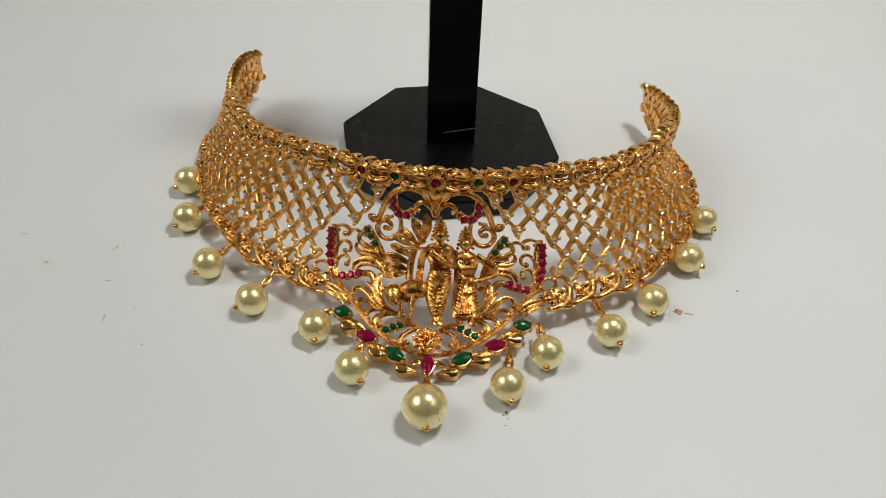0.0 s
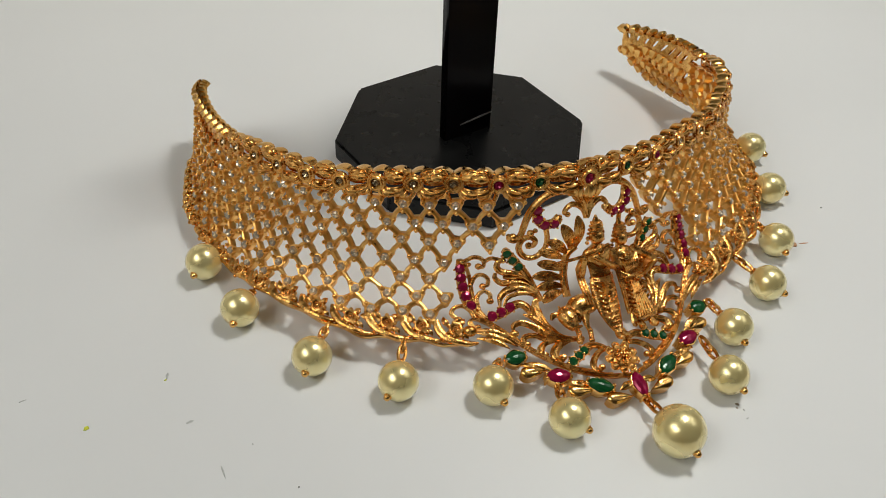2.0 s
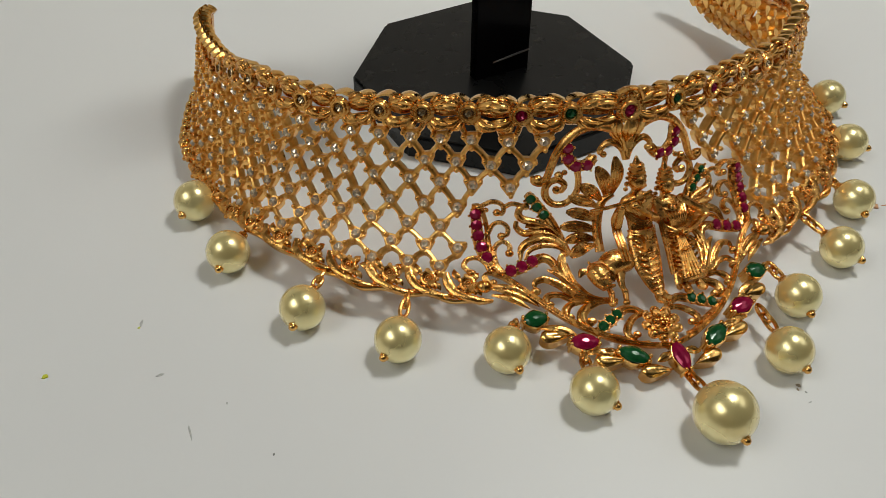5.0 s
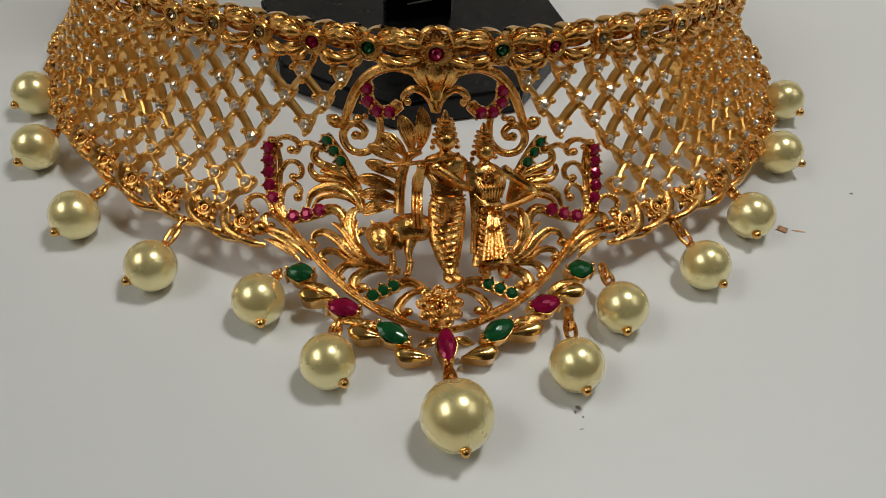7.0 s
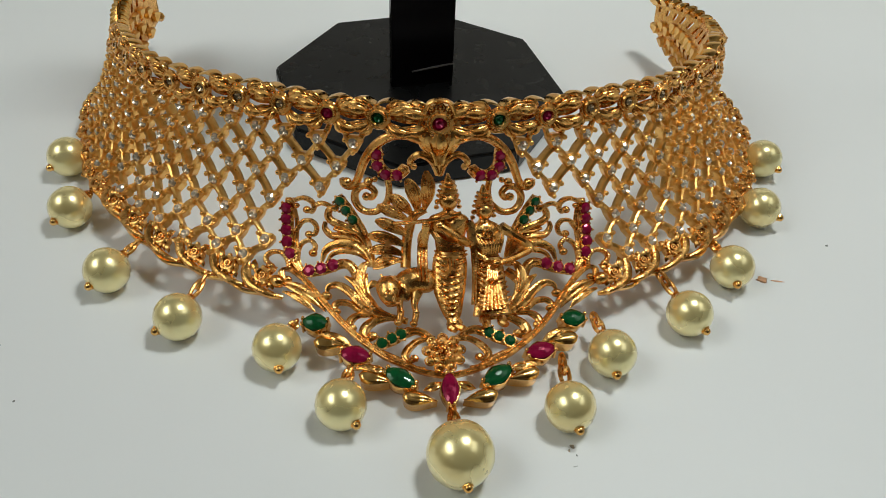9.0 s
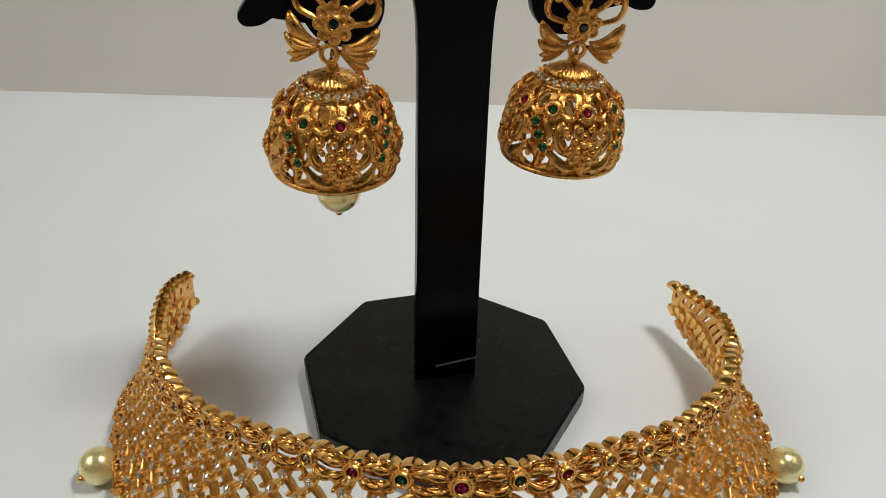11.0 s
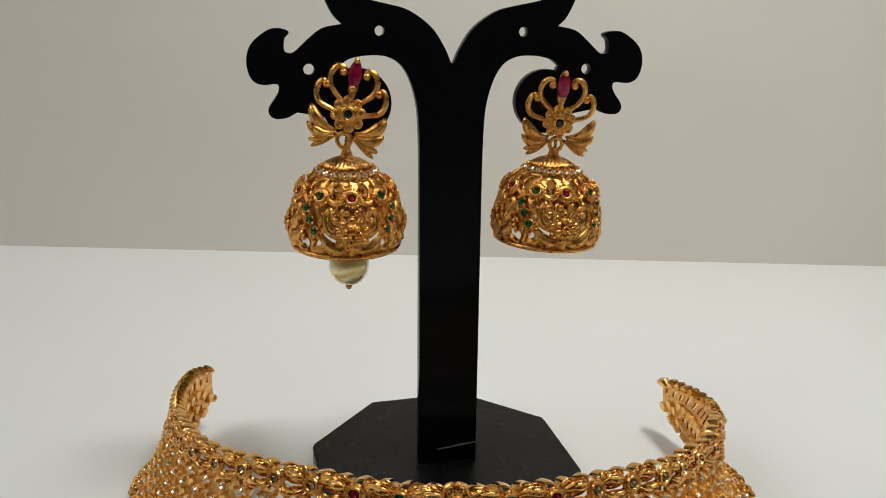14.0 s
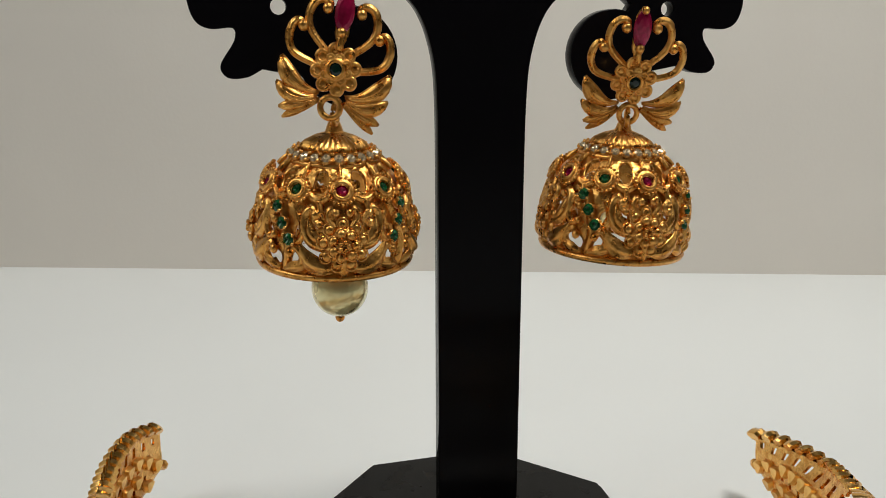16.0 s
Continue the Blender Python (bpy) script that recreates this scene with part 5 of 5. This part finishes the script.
def build_earring(name, matrix, label, turn, stud_at, tilt, lean, pearl_at, group):
    """An ear stud with a bell hung from it; the origin is the top of the bell's cap. turn: degrees the bell is turned."""
    ear = thing(name, matrix, label, "earring", group)
    bell_pose = pose(0, 0, 0, 0, 0, turn)
    skin = part("bell", joined(lathe([(11.85, -18.5), (12.45, -18.5), (12.65, -18.95), (12.45, -19.4), (11.8, -19.4), (11.6, -18.95), (11.85, -18.5)], 64, False),
                               lathe([(6.5, -3.2), (7.2, -3.4), (7.4, -3.9), (6.8, -4.2), (6.2, -3.7), (6.5, -3.2)], 48, False)), EARRING_GOLD, ear, "open-work gold bell", matrix=bell_pose)
    put = lambda nm, s, lab="", mat=EARRING_GOLD: part(nm, s, mat, skin, lab, mapping=on_bell)
    squeeze = np.array([WIDE, 1, 1])

    def bell_curl(mid, path, r0, r1=None, bead=0.0, h=0.0, flip=1):
        s = curl([(x * flip, y) for x, y in path], r0, r1, bead, h)
        m = Shape()
        p = s.points() * squeeze + (mid, 0, 0)
        return m.add(p, s.f)

    def bell_leaf(mid, base, tip, width, bend=0.0, flip=1, ridges=2):
        v, f = leaf((base[0] * flip, base[1], 0.0), (tip[0] * flip, tip[1], 0.1), width, bend * flip, 0.5, 0.6, ridges, 0.6)
        return Shape().add(v * squeeze + (mid, 0, 0), f)

    part("cast_shell", bell_shell(), EARRING_GOLD, skin, "pierced cast gold wall of the bell", mapping=on_bell)
    for i in range(10):
        d = 36 * i
        bz = part("bezel", SMALL["bezel"], None, skin, matrix=bell_seat(d, 4.2, 0.5))
        part("gemstone", SMALL["ruby" if i % 2 == 0 else "emerald"], None, bz, matrix=pose(0, 0, 0.0001))
        put("strand", bell_curl(d, [(0, 0.4), (0, 1.3), (0, 2.4)], 0.42, 0.4))
        put("strand", bell_curl(d + 18, [(-1.9, 4.4), (0, 5.2), (1.9, 4.4)], 0.5, 0.45, 0.0, 0.2))
        put("strand", bell_curl(d + 18, [(0, 5.2), (0.3, 6.4), (-0.5, 7.4), (0.3, 7.9)], 0.5, 0.4, 0.55, 0.3))
    for i in range(4):
        d = 90 * i
        petals = joined(lathe([(0.6, 1.1), (1.6, 0.8), (3.0, 0.1), (3.3, -0.5), (1.2, -0.9)], 18), *[ball((0.6 * math.cos(q), 0.6 * math.sin(q), 1.45), 0.4, 8, 5) for q in np.arange(5) * 1.2566],
                        *[joined(ball((1.7 * math.cos(q), 1.7 * math.sin(q), 0.95), 0.72, 10, 6, 0.7), ring((1.85 * math.cos(q), 1.85 * math.sin(q), 0.95), 0.66, 0.18, 12, 5)) for q in np.arange(7) * 0.8976],
                        *[joined(ball((2.9 * math.cos(q), 2.9 * math.sin(q), 0.1), 0.85, 10, 6, 0.7), ring((3.1 * math.cos(q), 3.1 * math.sin(q), 0.2), 0.85, 0.2, 14, 5)) for q in np.arange(9) * 0.698 + 0.2])
        part("flower", petals, EARRING_GOLD, skin, matrix=bell_seat(d, 10.3, -0.1))
        for f in (-1, 1):
            put("scroll", bell_curl(d, [(2.6, 10.6), (4.2, 10.0), (5.2, 8.6), (5.3, 7.0), (4.5, 6.2), (3.8, 6.8)], 0.75, 0.45, 0.6, 0.2, f))
            put("leaf", bell_leaf(d, (2.4, 10.2), (4.6, 6.6), 0.8, 0.9, f, 2))
            put("crescent", bell_leaf(d, (0.6, 13.0), (6.2, 9.9), 1.2, 1.2, f, 2))
            put("scroll", bell_curl(d, [(1.0, 8.4), (2.1, 7.2), (1.7, 6.2), (0.9, 6.6)], 0.5, 0.42, 0.55, 0.2, f))
            put("scroll", bell_curl(d + 45, [(0.4, 13.6), (2.4, 13.2), (3.2, 11.8), (2.2, 10.8), (1.4, 11.5)], 0.55, 0.42, 0.6, 0.15, f))
            put("leaf", bell_leaf(d + 45, (0.3, 13.8), (4.4, 12.8), 0.75, -0.3, f, 2))
            put("scroll", bell_curl(d + 45, [(2.4, 6.8), (3.3, 8.4), (2.6, 10.0), (1.4, 9.7)], 0.55, 0.42, 0.55, 0.15, f))
        for j in range(3):
            st = part("stone_setting", SMALL["cup"], None, skin, matrix=bell_seat(d + 45 + (5.5 - 6.3 * j) * (1 if i % 2 == 0 else -1), 6.4 + 1.75 * j, 0.55))
            part("gemstone", SMALL["emerald"], None, st, matrix=pose(0, 0, 0.0001))
        put("post", bell_curl(d + 45, [(-1.0, 5.4), (0.2, 8.4), (0.9, 11.0), (0.2, 13.8)], 0.85, 0.7, 0, -0.3))
        put("post", bell_curl(d, [(0, 11.6), (0, 13.9)], 0.9, 0.9))
    crest = part("cap", joined(lathe([(0.5, 0.5), (1.4, 0.15), (3.2, -0.45), (4.6, -1.2), (5.1, -1.7), (5.2, -2.2), (4.6, -2.6)], 128, True, 0.045, 32)), EARRING_GOLD, ear, "fluted gold cap", matrix=bell_pose)
    for i in range(22):
        a = 2 * math.pi * i / 22
        m = pose(6.55 * math.sin(a) * MM, -6.55 * math.cos(a) * MM, -2.75 * MM, 0, 0, 360 * i / 22) @ pose(0, 0, 0, 42, 0, 0)
        st = part("stone_setting", SMALL["cup"], None, crest, matrix=m)
        part("crystal", SMALL["crystal"], None, st, matrix=pose(0, 0, 0.0001))
    part("loop", joined(tube(smooth_path([(0, 0, 0), (0, 0, 1.2), (0, 0, 2.0)], 3), [1.5, 1.1, 0.7], None, 12), ring((0, 0, 0), 1.15, 0.42, 20, 8)), EARRING_GOLD, ear)
    # hanging ring, upright, joins bell to stud
    sx, sy, sz = stud_at
    hang = Vector((sx / 2, sy / 2, (sz - 5.4 + 1.8) / 2))
    part("hanging_ring", Shape().add(*tube(np.array([(hang.x + 0.3 * math.sin(q), hang.y + 1.5 * math.sin(q), hang.z + 1.5 * math.cos(q)) for q in np.linspace(0, 2 * math.pi, 24, endpoint=False)]), 0.4, None, 8, close=True)), EARRING_GOLD, ear)

    # stud: x to the side, y up, z to the front
    stud_pose = pose(sx * MM, sy * MM, sz * MM, 90 - lean, 0, 0) @ pose(0, 0, 0, 0, 0, tilt)
    eight = np.arange(8) * math.pi / 4 + 0.2
    back = joined(lathe([(1.4, 0.5), (2.4, 0.2), (3.2, -0.3), (3.0, -0.9)], 24),
                  *[joined(ring((2.75 * math.cos(q), 2.75 * math.sin(q), 0.25), 0.82, 0.34, 16, 7), ball((2.75 * math.cos(q), 2.75 * math.sin(q), -0.1), 0.85, 10, 6, 0.6), ball((3.3 * math.cos(q), 3.3 * math.sin(q), 0.35), 0.3, 7, 5)) for q in eight],
                  *[joined(ring((1.75 * math.cos(q), 1.75 * math.sin(q), 0.6), 0.5, 0.26, 12, 6), ball((1.75 * math.cos(q), 1.75 * math.sin(q), 0.4), 0.5, 8, 5)) for q in eight + 0.39], tube(smooth_path([(0, 0, -0.8), (0, 0, -6.2)], 3), 0.5))
    stud = part("stud", back, EARRING_GOLD, ear, "gold lotus stud with a flower centre", matrix=stud_pose)
    part("bezel", joined(ring((0, 0, 1.1), 1.2, 0.32, 22, 8), ring((0, 0, 0.6), 1.4, 0.4, 20, 6)), EARRING_GOLD, stud)
    part("gemstone", gem(1.12, 1, 12, 0.35), DARK_EMERALD, stud, "small dark green stone", False, matrix=pose(0, 0, 0.00095))
    for f in (-1, 1):
        for path in ([(1.7, 2.2), (4.3, 4.6), (5.1, 6.6), (4.6, 8.6), (3.4, 9.4), (2.3, 9.0), (2.5, 8.2)], [(2.6, 0.1), (6.3, 1.2), (7.5, 3.0), (7.3, 5.0), (6.4, 5.9), (5.7, 5.2)]):
            part("scroll", joined(curl([(x * f, y) for x, y in path], 0.66, 0.52, 0.0, 0.0), ball((path[-1][0] * f, path[-1][1], 0.2), 0.85, 10, 7)), EARRING_GOLD, stud)
        for (x0, y0), (x1, y1), w, bend, h in (((2.0, -3.6), (8.2, 0.6), 1.35, -1.4, 0.3), ((2.2, -4.1), (8.4, -3.1), 1.1, -1.2, 0.5), ((1.8, -4.4), (7.6, -6.6), 0.85, -0.2, 0.2), ((1.5, -4.6), (6.9, -8.0), 0.65, 0.1, 0.0)):
            part("leaf", plume((x0 * f, y0, h - 0.3), (x1 * f, y1), w, bend * f, 0.5, 0.65), EARRING_GOLD, stud)
    mq = part("marquise_setting", joined(tube(smooth_path([(0, 3.4, 0), (0, 5.2, -0.4), (0, 9.8, -0.4), (0, 11.2, 0)], 4), [0.5, 1.1, 1.1, 0.4], 0.5, 10), ball((0, 5.2, 0.8), 0.75, 10, 7), ball((0, 11.0, 0.7), 0.65, 10, 7), tube(smooth_path([(0, 2.8, 0.4), (0, 5.0, 0.7)], 3), [0.7, 0.4], None, 8)), EARRING_GOLD, stud)
    part("gemstone", gem(1.5, 2.0, 16, 0.5, True), RUBY, mq, "pointed oval ruby", False, matrix=pose(0, 8.1 * MM, 0.4 * MM))
    part("eyelet", Shape().add(*ring((0, -5.4, 0), 1.5, 0.5, 22, 8)), EARRING_GOLD, stud)
    # pearl inside the bell
    px, py, pz = pearl_at
    pearl = part("pearl_drop", Shape().add(*ball((0, 0, 0), 4.6, 32, 20)), PEARL, ear, "cream pearl hung inside the bell", matrix=pose(px * MM, py * MM, pz * MM))
    part("bead", joined(ball((0, 0, -5.0), 0.8, 10, 7), ball((0, 0, -4.6), 0.7, 8, 5)), EARRING_GOLD, pearl)
    part("link", Shape().add(*tube(smooth_path([(0, 0, 4.4), (-px * 0.5, -py * 0.5, (-2.5 - pz) * 0.6), (-px, -py, -2.0 - pz)], 3), 0.35)), EARRING_GOLD, pearl)
    return ear


build_earring("earring", pose(-0.0190, 0.2079, 0.0818, 0, 1, 0) @ Matrix.Diagonal((0.955, 0.955, 1, 1)), "gold bell earring with a lotus stud and a pearl below", 9, (0.5, -2.3, 9.4), -9.5, 8, (0.8, -1.8, -23.8), "pair of earrings")
build_earring("earring", pose(0.0268, 0.2152, 0.0809, -3, 3, 0) @ Matrix.Diagonal((0.945, 0.945, 1, 1)), "gold bell earring with a lotus stud, its pearl hidden", 9, (-0.1, -2.9, 8.1), 1.5, -15, (-3.0, -1.0, -11.0), "pair of earrings")

# ---- crumbs on the table ----
def crumb(x, y, w, l, turn, mat, label, seed):
    r = random.Random(seed)
    n = 9
    out = [(w / 2 * math.cos(q) * r.uniform(0.6, 1.2), l / 2 * math.sin(q) * r.uniform(0.6, 1.2)) for q in np.arange(n) * 2 * math.pi / n]
    v = [(a, b, 0.0) for a, b in out] + [(a * 0.7, b * 0.7, 0.03 + (0.25 if mat is not DUST_G else 0.03) * min(w, l) * r.uniform(0.4, 1.0)) for a, b in out]
    f = [(i, (i + 1) % n, n + (i + 1) % n, n + i) for i in range(n)] + [tuple(range(n, 2 * n)), tuple(range(n))[::-1]]
    ob = new("crumb", mesh_of("crumb", Shape().add(v, f), mat))
    ob.matrix_basis = pose(x, y, 0, 0, 0, turn)
    return tagged(ob, label, "crumb", "crumbs on the table")


crumb(0.0641, 0.1489, 2.6, 1.9, -12, DUST_O, "small translucent orange flake on the white table", 1)
crumb(0.0668, 0.1484, 2.6, 0.45, -12, DUST_O, "thin orange shaving on the white table", 2)
crumb(-0.0974, 0.1541, 1.15, 1.15, 10, DUST_Y, "tiny yellow crumb on the white table", 3)
crumb(-0.0817, 0.1612, 0.6, 1.7, -25, DUST_G, "thin pale grey flake on the white table", 4)
crumb(-0.0822, 0.1602, 0.5, 0.5, 0, DUST_Y, "tiny yellow crumb on the white table", 5)
crumb(0.0204, 0.1147, 0.75, 0.9, 40, DUST_B, "small brown crumb beside a pearl", 6)
crumb(0.0198, 0.1140, 0.45, 0.7, 10, DUST_B, "tiny brown crumb beside a pearl", 13)
crumb(0.0208, 0.1131, 0.3, 0.55, 20, DUST_S, "tiny dark grey speck on the white table", 14)
crumb(0.0202, 0.1112, 0.7, 0.3, 15, DUST_G, "faint grey smear on the white table", 15)
crumb(-0.1077, 0.1646, 2.0, 0.35, 8, DUST_G, "faint grey scuff on the white table", 7)
crumb(-0.0764, 0.1362, 0.4, 3.6, 4, DUST_G, "faint long grey scuff on the white table", 8)
crumb(-0.0649, 0.1283, 0.45, 0.6, -25, DUST_S, "tiny dark grey speck on the white table", 9)
crumb(-0.0798, 0.1488, 1.7, 0.6, 5, DUST_G, "faint grey smear on the white table", 10)
crumb(-0.0702, 0.1399, 0.3, 0.6, 0, DUST_G, "tiny grey speck on the white table", 11)
crumb(0.0809, 0.1577, 0.8, 0.5, 10, DUST_S, "tiny grey speck on the white table", 12)
